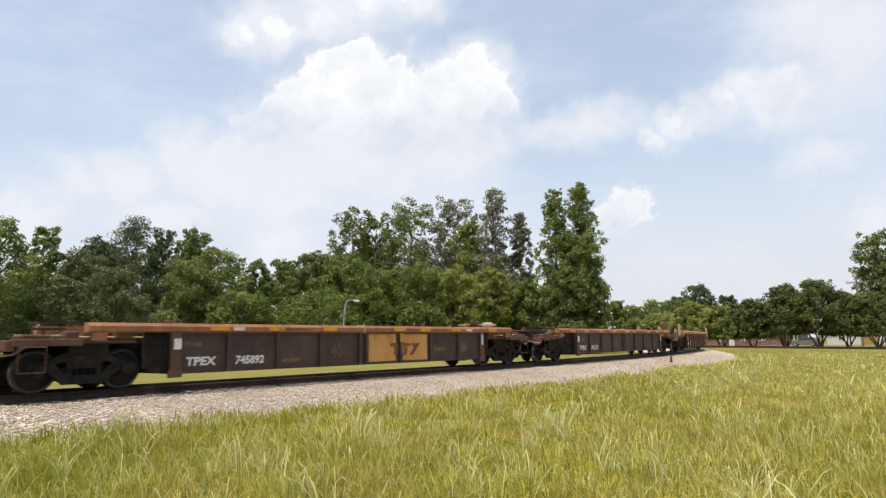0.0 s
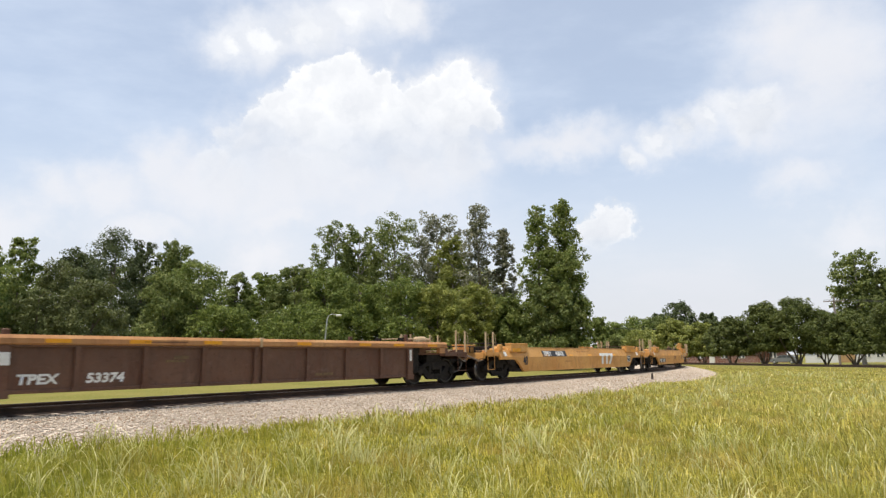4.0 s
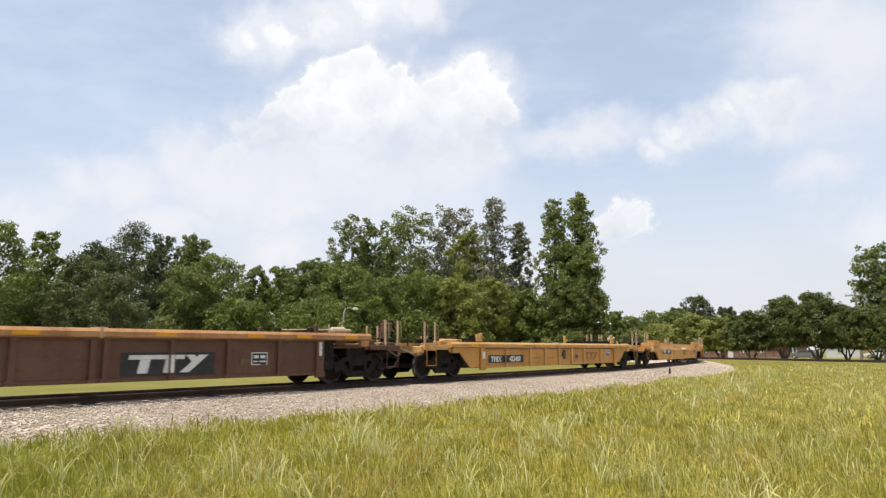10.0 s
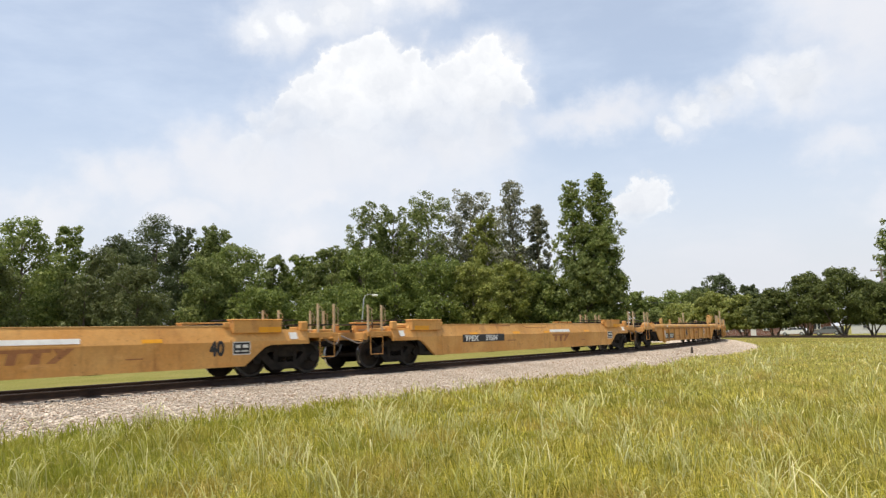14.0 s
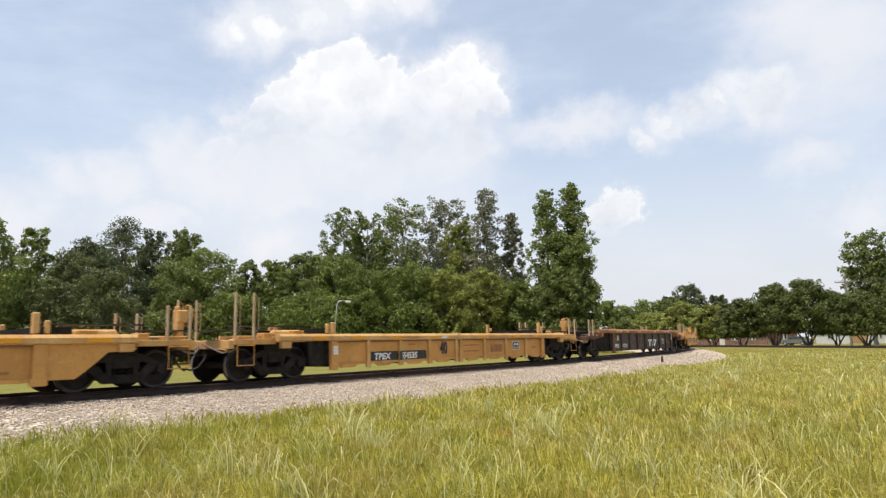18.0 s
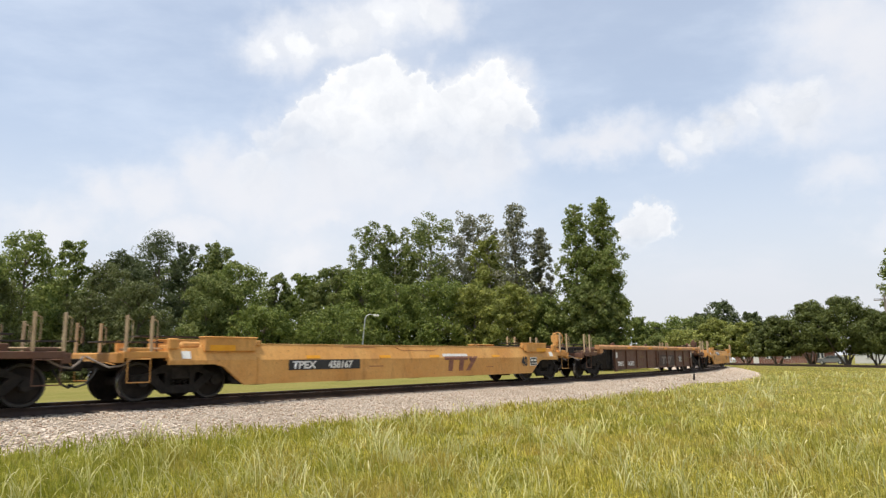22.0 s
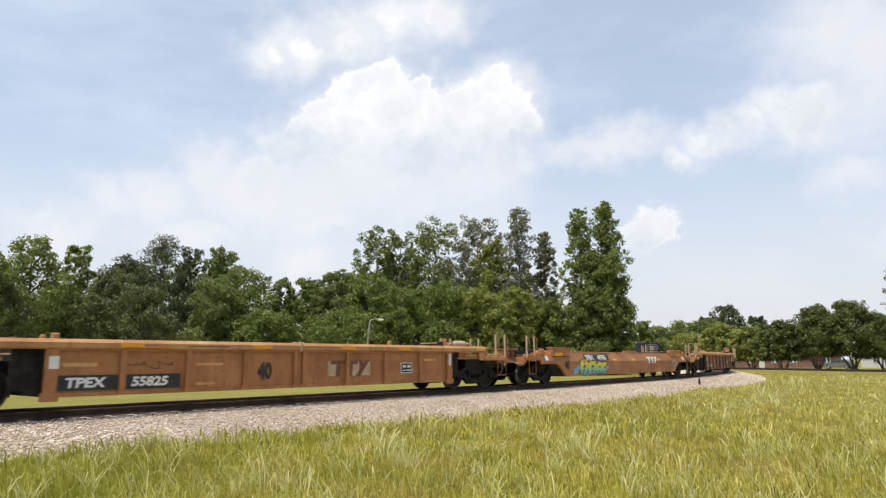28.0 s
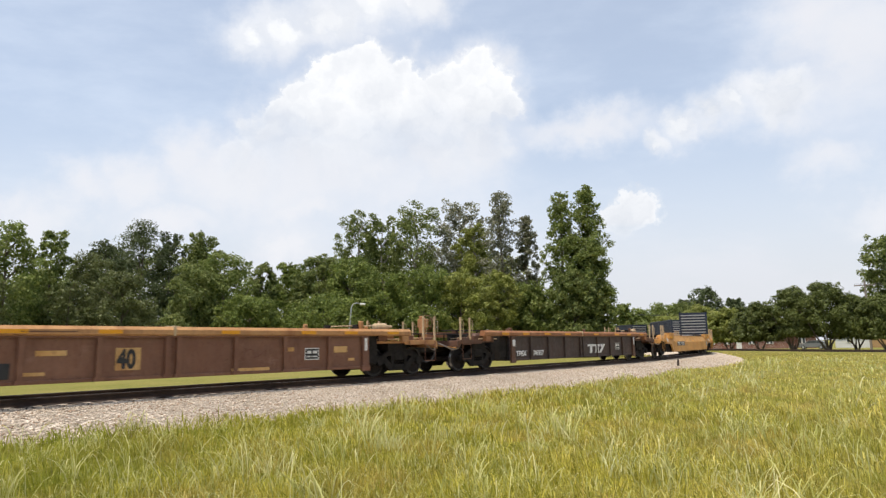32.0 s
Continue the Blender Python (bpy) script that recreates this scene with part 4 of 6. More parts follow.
def side_frame_bm(y):
    """A cast truck side: bow over the axle boxes with two windows and a spring nest between."""
    bm = bmesh.new()
    s = 1 if y > 0 else -1
    y0, y1 = y - 0.07, y + 0.07
    prism(bm, [(-1.16, 0.40), (-1.16, 0.60), (-0.80, 0.66), (-0.42, 0.84), (0.42, 0.84), (0.80, 0.66), (1.16, 0.60), (1.16, 0.40), (1.06, 0.40), (1.03, 0.54),
               (0.78, 0.54), (0.50, 0.65), (-0.50, 0.65), (-0.78, 0.54), (-1.03, 0.54), (-1.06, 0.40)], y0, y1)
    prism(bm, [(-0.84, 0.52), (-0.42, 0.17), (0.42, 0.17), (0.84, 0.52), (0.62, 0.62), (0.34, 0.36), (-0.34, 0.36), (-0.62, 0.62)], y0 + 0.01, y1 - 0.01)
    for x in (-0.31, 0.31):
        box(bm, x - 0.06, x + 0.06, y0 + 0.005, y1 - 0.005, 0.29, 0.72)
    for x in (-0.16, 0.0, 0.16):
        pts = [(x + 0.055 * math.cos(k * 1.05), y + 0.055 * math.sin(k * 1.05), 0.31 + 0.0125 * k) for k in range(22)]
        tube(bm, pts, 0.014, 4, cap=False)
    for x in (-0.92, 0.92):
        lath = [(x + 0.13 * math.cos(k * 0.7854), 0.46 + 0.13 * math.sin(k * 0.7854)) for k in range(8)]
        prism(bm, lath, min(y, y + s * 0.12), max(y, y + s * 0.12))
    return bm


def make_truck(car, x):
    t = shared("truck", "bolster", lambda: boxes((-0.24, 0.24, -1.12, 1.12, 0.50, 0.80), (-0.62, 0.62, -0.20, 0.20, 0.56, 0.72), bevel=0.03), M_IRON, car)
    t.matrix_basis = pose(x, 0, 0)
    for y in (-1.03, 1.03):
        shared("side_frame", "frame%s" % y, lambda: side_frame_bm(y), M_IRON, t)
    for ax in (-0.92, 0.92):
        w = shared("wheelset", "wheelset", wheelset_bm, M_WHEEL, t)
        w.matrix_parent_inverse = pose(ax, 0, WHEEL_R)
        WHEELSETS.append(w)
    shared("brake_beam", "beam", lambda: boxes((-0.42, -0.36, -0.8, 0.8, 0.33, 0.45), (0.36, 0.42, -0.8, 0.8, 0.33, 0.45), (-0.47, -0.40, -0.86, -0.68, 0.30, 0.60),
                                              (0.40, 0.47, -0.86, -0.68, 0.30, 0.60), (-0.47, -0.40, 0.68, 0.86, 0.30, 0.60), (0.40, 0.47, 0.68, 0.86, 0.30, 0.60)), M_IRON, t)
    return t


def ladder_bm(x, y, w=0.42, z0=0.42, z1=1.15, rungs=3):
    bm = bmesh.new()
    for q in (x - w / 2, x + w / 2):
        tube(bm, [(q, y, z1), (q, y, z0)], 0.012, 5)
    for k in range(rungs):
        z = z0 + (z1 - z0 - 0.12) * k / max(1, rungs - 1)
        tube(bm, [(x - w / 2, y, z), (x + w / 2, y, z)], 0.014, 5)
    return bm


def stanchion_bm(x, y, z1):
    bm = boxes((x - 0.028, x + 0.028, y - 0.03, y + 0.03, 1.10, z1), bevel=0.005)
    tube(bm, [(x + 0.05, y - 0.05, 1.35), (x + 0.11, y - 0.05, 1.40), (x + 0.11, y - 0.05, z1 - 0.12), (x + 0.03, y - 0.05, z1 - 0.08)], 0.012, 5)
    return bm


def ring_bm(c, r, tubes=0.016, sides=22):
    bm = bmesh.new()
    pts = [(c[0], c[1] + r * math.cos(6.28319 * k / sides), c[2] + r * math.sin(6.28319 * k / sides)) for k in range(sides + 1)]
    tube(bm, pts, tubes, 5)
    for k in range(5):
        a = 6.28319 * k / 5
        tube(bm, [c, (c[0], c[1] + r * math.cos(a), c[2] + r * math.sin(a))], tubes * 0.7, 4)
    return bm


def hose_bm(x, s):
    return tube(bmesh.new(), [(x, -0.32, 0.78), (x + s * 0.08, -0.34, 0.62), (x + s * 0.22, -0.30, 0.43), (x + s * 0.40, -0.2, 0.36), (x + s * 0.52, -0.1, 0.42)], 0.027, 6)


def car_ends(car, deck, rail_mat, posts, brake_end, tag):
    """What both ends carry: deck, draught gear, coupler, hose, walkway, posts, steps, hand brake."""
    for s in (-1, 1):
        x = lambda a, b: (min(s * a, s * b), max(s * a, s * b))
        shared("end_deck", tag + "deck%d" % s, lambda: boxes((*x(7.0, 9.75), -1.12, 1.12, 1.05, 1.13), (*x(8.3, 9.65), -1.42, -1.16, 1.00, 1.15), (*x(8.3, 9.65), 1.16, 1.42, 1.00, 1.15),
                                                           (*x(9.60, 9.78), -1.36, 1.36, 0.90, 1.12), bevel=0.012), deck, car)
        shared("centre_sill", tag + "sill%d" % s, lambda: boxes((*x(6.4, 9.75), -0.24, 0.24, 0.72, 1.05), (*x(7.6, 8.46), -1.10, 1.10, 0.82, 1.06), bevel=0.012), M_IRON, car)
        shared("coupler", "coupler%d" % s, lambda: boxes((*x(9.75, 10.1), -0.09, 0.09, 0.78, 0.94), (*x(10.0, 10.24), -0.17, 0.11, 0.72, 1.0), (*x(10.18, 10.32), 0.05, 0.17, 0.74, 0.98), bevel=0.02), M_IRON, car)
        shared("air_hose", "hose%d" % s, lambda: hose_bm(s * 9.75, s), M_HOSE, car)
        shared("brake_pipe", "bpipe%d" % s, lambda: tube(bmesh.new(), [(s * 9.35, -1.20, 0.99), (s * 9.6, -1.24, 0.84), (s * 9.85, -1.18, 0.80), (s * 10.05, -1.02, 0.92), (s * 10.2, -0.8, 1.04)], 0.026, 6), M_GHOST, car, "pale looped brake pipe")
        shared("cut_lever", "lever%d" % s, lambda: tube(bmesh.new(), [(s * 9.80, -1.34, 0.86), (s * 9.86, -1.05, 0.90), (s * 9.84, -0.3, 0.98), (s * 10.05, -0.12, 1.02)], 0.014, 5), rail_mat, car)
        shared("crossover_walkway", "walk%d" % s, lambda: boxes((*x(6.5, 8.9), -0.50, 0.05, 1.515, 1.545), (*x(8.5, 10.0), -0.95, -0.30, 1.36, 1.39), *[(*x(q, q + 0.03), -0.25, -0.21, 1.12, 1.52) for q in (6.9, 8.3)], *[(*x(q, q + 0.03), -0.64, -0.60, 1.12, 1.37) for q in (8.8, 9.6)]), M_GRATE, car)
        shared("air_reservoir", tag + "tank%d" % s, lambda: tube(bmesh.new(), [(s * 7.0, -0.86, 1.28), (s * 7.06, -0.86, 1.28), (s * 8.0, -0.86, 1.28), (s * 8.06, -0.86, 1.28)], [0.06, 0.13, 0.13, 0.06], 10), deck, car)
        shared("deck_pipe", tag + "pipe%d" % s, lambda: tube(tube(bmesh.new(), [(s * 6.8, -1.10, 1.18), (s * 8.2, -1.10, 1.19), (s * 8.5, -0.9, 1.22), (s * 9.5, -0.85, 1.20)], 0.025, 6), [(s * 8.1, -0.7, 1.16), (s * 8.7, -1.2, 1.22), (s * 9.6, -1.25, 1.22)], 0.02, 5), M_POST, car)
        for k, q in enumerate(((8.35, 8.62, -1.30, -0.95, 1.13, 1.31), (8.95, 9.5, -1.38, -1.12, 1.15, 1.235), (7.1, 7.5, -1.18, -0.98, 1.13, 1.38))):
            shared("deck_bracket", tag + "dbrk%d%d" % (s, k), lambda: boxes((*x(q[0], q[1]), *q[2:]), bevel=0.015), rail_mat, car)
        shared("well_bulkhead", tag + "bulk%d" % s, lambda: boxes((*x(6.30, 6.42), -1.36, 1.36, 0.34, 1.44), (*x(6.42, 6.9), -1.30, -1.22, 0.45, 1.44), (*x(6.42, 6.9), 1.22, 1.30, 0.45, 1.44)), M_IRON, car)
        for y in (-1, 1):
            shared("sill_step", tag + "step%d%d" % (s, y), lambda: ladder_bm(s * 9.3, y * 1.44, 0.52, 0.46, 1.10, 2), rail_mat, car)
            if posts:
                z1 = (1.96 if y < 0 else 1.90) + (0.42 if tag.endswith("tabs") and s < 0 else 0)
                shared("handrail_post", tag + "post%d%d" % (s, y), lambda: stanchion_bm(s * 9.02, y * 1.38, z1), M_POST, car)
                shared("handrail_post", tag + "posu%d%d" % (s, y), lambda: stanchion_bm(s * 9.60, y * 1.38, z1), M_POST, car)
            make_guide = lambda: boxes((s * 6.15 - 0.07, s * 6.15 + 0.07, y * 1.36 - 0.06, y * 1.36 + 0.06, 1.30, 1.44 if tag.startswith("smooth") else 1.62 if s < 0 else 1.74), (s * 6.38 - 0.05, s * 6.38 + 0.05, y * 1.36 - 0.06, y * 1.36 + 0.06, 1.30, 1.42 if tag.startswith("smooth") else 1.58), bevel=0.02)
            shared("container_guide", tag + "guide%d%d" % (s, y), make_guide, deck, car)
        make_truck(car, s * TRUCK)
    if brake_end:
        s = brake_end
        b = shared("hand_brake", tag + "brake%d" % s, lambda: boxes((s * 9.62 - 0.10, s * 9.62 + 0.10, -0.90, -0.70, 1.12, 1.62), (s * 9.66 - 0.13, s * 9.66 + 0.13, -0.96, -0.62, 1.58, 1.90), (s * 9.58 - 0.05, s * 9.58 + 0.05, -0.86, -0.70, 1.88, 2.0), (s * 9.82 - 0.06, s * 9.82 + 0.06, -0.82, -0.74, 1.72, 1.80), bevel=0.03), deck, car)
        shared("brake_wheel", tag + "bwheel%d" % s, lambda: ring_bm(Vector((s * 9.86, -0.78, 1.76)), 0.27), rail_mat, b)


RIBS = {
    "even": (-4.76, -3.23, -1.70, -0.14, 0.14, 1.70, 3.23, 4.80),
    "wide": (-4.49, -2.58, -1.30, 0.0, 1.28, 2.56, 4.48),
    "many": (-5.10, -3.84, -2.56, -1.28, 0.0, 1.28, 2.56, 3.84, 5.10),
}


def chord_bm(y, low, top):
    """A boxed chord whose outer top edge is sloped."""
    bm = bmesh.new()
    sec = [(1.30, low), (1.50, low), (1.54, low + 0.03), (1.54, top - 0.075), (1.475, top), (1.30, top)]
    a, b = ([bm.verts.new((x, y * q, z)) for q, z in sec] for x in (-8.25, 8.25))
    for i in range(6):
        bm.faces.new((a[i], b[i], b[(i + 1) % 6], a[(i + 1) % 6]))
    bm.faces.new(a)
    bm.faces.new(b[::-1])
    bmesh.ops.recalc_face_normals(bm, faces=bm.faces[:])
    return bm


def rib_bm(y, low, foot):
    """A folded stiffener: a flat outer strip on two flanks, with a foot plate."""
    bm = bmesh.new()
    ya, yb = min(y * 1.442, y * 1.515), max(y * 1.442, y * 1.515)
    prism(bm, [(-0.055, 0.37), (0.055, 0.37), (0.060, 0.60), (0.060, low - 0.004), (-0.060, low - 0.004), (-0.060, 0.60)], ya, yb)
    box(bm, -0.10, 0.10, min(y * 1.46, y * 1.525), max(y * 1.46, y * 1.525), foot, 0.395)
    return bm


def ribbed_car(name, body, chord, light, posts, brake, tag, top=1.50, style="even", tabs=False):
    """A well car with plate sides stiffened by upright ribs under a boxed top chord."""
    car = thing(name, "", "well car")
    low = top - 0.21
    base = 0.34 if tabs else 0.30
    for y in (-1, 1):
        side = shared("side_plate", tag + "plate%d" % y, lambda: boxes((-WELL, WELL, min(y * 1.41, y * 1.44), max(y * 1.41, y * 1.44), base + 0.02, low + 0.01)), body, car)
        shared("top_chord", tag + "chord%d" % y, lambda: chord_bm(y, low, top), chord, car)
        # russet on yellow cars: the reddish rim plus the chord's shadow, put in colour
        shared("chord_lip", tag + "clip%d" % y, lambda: boxes((-WELL, WELL, min(y * 1.442, y * 1.50), max(y * 1.442, y * 1.50), low - 0.045, low - 0.003), bevel=0.008), M_RUSSET if tag.startswith("ribbedyellow") else body, car)
        shared("chord_splice", tag + "splice%d" % y, lambda: boxes((-0.035, 0.035, min(y * 1.34, y * 1.552), max(y * 1.34, y * 1.552), low - 0.01, top + 0.022), (-0.16, 0.16, min(y * 1.33, y * 1.45), max(y * 1.33, y * 1.45), top - 0.01, top + 0.02), bevel=0.006), M_POST, car, "pale splice strip on the chord")
        shared("bottom_chord", tag + "bchord%d" % y, lambda: boxes((-WELL, WELL, min(y * 1.25, y * 1.475), max(y * 1.25, y * 1.475), base, base + 0.08), bevel=0.012), body, car)
        for s in (-1, 1):
            shared("chord_bracket", tag + "brk%d%d" % (s, y), lambda: boxes((s * 8.0 - 0.16, s * 8.0 + 0.16, min(y * 1.36, y * 1.53), max(y * 1.36, y * 1.53), low - 0.19, low - 0.002), bevel=0.012), chord, car)
            shared("end_post", tag + "epost%d%d" % (s, y), lambda: boxes((s * 6.22 - 0.13, s * 6.22 + 0.13, min(y * 1.442, y * 1.53), max(y * 1.442, y * 1.53), 0.24, low - 0.002), (s * 6.22 - 0.17, s * 6.22 + 0.17, min(y * 1.442, y * 1.54), max(y * 1.442, y * 1.54), 0.22, 0.40), bevel=0.015), light, car)
        for rx in RIBS[style]:
            # yellow cars' ribs use the paler chord paint, standing in for sun they catch
            rib = shared("rib", tag + "rib%d" % y, lambda: rib_bm(y, low, 0.24 if tabs else 0.305), chord if tag.startswith("ribbedyellow") else body, side)
            rib.location.x = rx
        if tabs:
            for rx in (-5.6, -4.0, -2.45, -0.9, 0.9, 2.45, 4.0, 5.6):
                tab = shared("sill_tab", tag + "tab%d" % y, lambda: prism(bmesh.new(), [(-0.42, 0.355), (-0.26, 0.26), (0.26, 0.26), (0.42, 0.355)], min(y * 1.40, y * 1.478), max(y * 1.40, y * 1.478)), body, side)
                tab.location.x = rx
    if tag.startswith("ribbedyellow") and not tabs:
        for y in (-1, 1):
            for s in (-1, 1):
                def wing():
                    bm = bmesh.new()
                    o = [(s * 6.36, 0.33), (s * 6.95, 0.33), (s * 7.30, 0.60), (s * 7.62, 0.88), (s * 8.25, 0.92), (s * 8.25, low - 0.004), (s * 6.36, low - 0.004)]
                    return prism(bm, o if s < 0 else o[::-1], min(y * 1.40, y * 1.445), max(y * 1.40, y * 1.445))
                shared("side_wing", tag + "wing%d%d" % (s, y), wing, body, car)
    shared("well_floor", "floor", lambda: boxes(*[(x - 0.2, x + 0.2, -1.25, 1.25, 0.32, 0.38) for x in (-6.0, -3.0, 0, 3.0, 6.0)]), M_IRON, car)
    if top > 1.4:
        shared("brake_cylinder", tag + "cyl", lambda: tube(bmesh.new(), [(7.0, -1.05, 1.57), (7.04, -1.05, 1.57), (7.5, -1.05, 1.585), (7.56, -1.05, 1.585), (7.8, -1.05, 1.60)], [0.06, 0.125, 0.125, 0.07, 0.04], 12), M_POST, car, "cream-painted brake cylinder")
        shared("cylinder_cradle", tag + "cradle", lambda: boxes((7.10, 7.16, -1.17, -0.93, 1.12, 1.48), (7.42, 7.48, -1.17, -0.93, 1.12, 1.48)), M_IRON, car)
        shared("brake_rod", tag + "rod", lambda: tube(bmesh.new(), [(4.9, -1.15, 1.56), (6.0, -1.12, 1.60), (6.98, -1.05, 1.61)], 0.022, 5), M_POST, car)
        shared("rod_guide", tag + "rodg", lambda: boxes((4.86, 4.94, -1.36, -1.12, 1.49, 1.60), (6.0, 6.06, -1.36, -1.08, 1.49, 1.64)), M_IRON, car)
    car_ends(car, M_RUST if body in (M_DARK, M_RUST) else chord, light, posts, brake, tag)
    return car


def lean(z):
    """The upper third of a smooth side leans inwards."""
    return max(0.0, (z - 0.94) / 0.40) * 0.16


def seam_bm(y):
    """The lifting recess's groove, midway along a smooth side, as a thin darker line."""
    pts = [(-1.1, 1.325), (-0.78, 1.20), (0.78, 1.20), (1.1, 1.325)]
    return tube(bmesh.new(), [(px, y * (1.503 - lean(z)), z) for px, z in pts], 0.007, 4)


def smooth_car(name, body, brake, tag):
    """A well car with smooth plate sides, swept up at the ends over the trucks."""
    car = thing(name, "", "well car")
    low = [(-8.62, 0.84), (-7.40, 0.84), (-7.20, 0.78), (-6.60, 0.32), (6.60, 0.32), (7.20, 0.78), (7.40, 0.84), (8.62, 0.84), (8.62, 0.94), (-8.62, 0.94)]
    up = [(-8.62, 0.94), (8.62, 0.94), (8.62, 1.22), (7.80, 1.25), (7.72, 1.34), (-7.72, 1.34), (-7.80, 1.25), (-8.62, 1.22)]
    for y in (-1, 1):
        def build():
            bm = bmesh.new()
            prism(bm, low, -1.50, -1.40)
            prism(bm, up, -1.50, -1.30, lean)
            if y > 0:
                bmesh.ops.transform(bm, matrix=Matrix.Diagonal((1, -1, 1, 1)), verts=bm.verts[:])
                bmesh.ops.reverse_faces(bm, faces=bm.faces[:])
            return bm
        side = shared("side_plate", tag + "smooth%d" % y, build, body, car)
        for s in (-1, 1):
            shared("end_hump", tag + "hump%d%d" % (s, y), lambda: boxes((s * 7.0 - 0.72, s * 7.0 + 0.72, min(y * 1.20, y * 1.50), max(y * 1.20, y * 1.50), 1.16, 1.50), (s * 7.0 - 0.74, s * 7.0 + 0.74, min(y * 1.18, y * 1.53), max(y * 1.18, y * 1.53), 1.48, 1.52), bevel=0.015), body, side)
            shared("end_seam", tag + "seam%d%d" % (s, y), lambda: boxes((s * 6.22 - 0.025, s * 6.22 + 0.025, min(y * 1.44, y * 1.508), max(y * 1.44, y * 1.508), 0.33, 1.0)), body, side)
            shared("tow_bracket", tag + "tow%d%d" % (s, y), lambda: boxes((s * 8.5 - 0.12, s * 8.5 + 0.12, min(y * 1.30, y * 1.46), max(y * 1.30, y * 1.46), 1.20, 1.46), bevel=0.03), body, car)
        shared("recess_seam", tag + "recess%d" % y, lambda: seam_bm(y), M_ORANGE if body == M_OCHRE else M_RUSSET, side)
        shared("top_lip", tag + "lip%d" % y, lambda: boxes((-6.26, 6.26, min(y * 1.18, y * 1.352), max(y * 1.18, y * 1.352), 1.335, 1.362), bevel=0.006), M_CHORD_Y, car)
    shared("well_floor", "floor", lambda: boxes(*[(x - 0.2, x + 0.2, -1.25, 1.25, 0.30, 0.38) for x in (-6.0, -3.0, 0, 3.0, 6.0)]), M_IRON, car)
    car_ends(car, body, body, True, brake, tag)
    return car


def face_y(z, smooth):
    return (-1.506 + lean(z)) if smooth else -1.446


def patch(car, name, x0, x1, z0, z1, material, smooth, depth=0.006, y=None, shear=0.0, label=""):
    """A painted patch on the side that faces the field."""
    if smooth and y is None and z0 < 0.92 and z1 > 0.96:
        # folded over the break of the side
        k = shear * (0.94 - z0) / (z1 - z0)
        patch(car, name, x0 + k, x1 + k, 0.94, z1, material, smooth, depth, y, shear - k, label)
        shear, z1 = k, 0.939
    bm = bmesh.new()
    a = [(x0, z0), (x1, z0), (x1 + shear, z1), (x0 + shear, z1)]
    f = (lambda z: y) if y is not None else (lambda z: face_y(z, smooth))
    v = [bm.verts.new((px, f(pz) - depth, pz)) for px, pz in a]
    w = [bm.verts.new((px, f(pz) + 0.002, pz)) for px, pz in a]
    bm.faces.new(v)
    for i in range(4):
        bm.faces.new((v[i], w[i], w[(i + 1) % 4], v[(i + 1) % 4]))
    bmesh.ops.recalc_face_normals(bm, faces=bm.faces[:])
    return part(name, bm, material, car, label)


def letters(car, body, x, z, size, material, smooth, slant=0.12, wide=1.0, depth=0.010, y=None):
    """Stencilled writing on the side that faces the field."""
    cu = bpy.data.curves.new("lettering", "FONT")
    cu.body, cu.size, cu.shear, cu.offset, cu.resolution_u = body, size, slant, 0.012 * size / 0.3, 3
    tmp = new("lettering", cu)
    bpy.context.view_layer.update()
    me = bpy.data.meshes.new_from_object(tmp.evaluated_get(bpy.context.evaluated_depsgraph_get()))
    bpy.data.objects.remove(tmp)
    bpy.data.curves.remove(cu)
    for v in me.vertices:
        px, pz = x + v.co.x * wide, z + v.co.y
        v.co = (px, (face_y(pz, smooth) if y is None else y) - depth, pz)
    me.materials.clear()
    me.materials.append(material)
    ob = new("lettering", me)
    ob.parent = car
    return ob


def scrawl(car, x0, x1, z0, z1, material, smooth, seed, width=0.03):
    """Faded spray scribble: one looping ribbon of paint that nobody could read."""
    rng = np.random.default_rng(seed)
    n = int((x1 - x0) * 40)
    u = np.linspace(0, 1, n)
    px = x0 + (x1 - x0) * u + 0.10 * np.sin(u * (x1 - x0) * 19 + rng.uniform(0, 6))
    pz = (z0 + z1) / 2 + (z1 - z0) / 2 * np.sin(u * (x1 - x0) * 16 + rng.uniform(0, 6)) * (0.55 + 0.45 * np.sin(u * 9 + seed))
    bm = bmesh.new()
    rows = []
    for k in range(n):
        a = math.atan2(pz[min(k + 1, n - 1)] - pz[max(k - 1, 0)], px[min(k + 1, n - 1)] - px[max(k - 1, 0)])
        w = width * (0.7 + 0.3 * math.sin(k))
        rows.append([bm.verts.new((px[k] - e * w * math.sin(a), face_y(pz[k] + e * w * math.cos(a), smooth) - 0.008, pz[k] + e * w * math.cos(a))) for e in (-0.5, 0.5)])
    for a, b in zip(rows, rows[1:]):
        bm.faces.new((a[0], b[0], b[1], a[1]))
    return part("spray_scribble", bm, material, car)


def splash(car, name, x, z, w, h, material, depth, seed):
    """An uneven flat shape of spray paint, folded over the break of a smooth side."""
    rng = np.random.default_rng(seed + 40)
    bm = bmesh.new()
    n = 22
    ring = []
    for k in range(n):
        a = 6.28319 * k / n
        c, d = math.cos(a), math.sin(a)
        r = (abs(c) ** 3.5 + abs(d) ** 3.5) ** (-1 / 3.5) * rng.uniform(0.86, 1.06)
        px, pz = x + w / 2 * r * c + 0.06 * r * d, z + h / 2 * r * d
        ring.append(bm.verts.new((px, face_y(pz, True) - depth, pz)))
    mid = bm.verts.new((x, face_y(z, True) - depth, z))
    for k in range(n):
        bm.faces.new((mid, ring[k], ring[(k + 1) % n]))
    return part(name, bm, material, car)


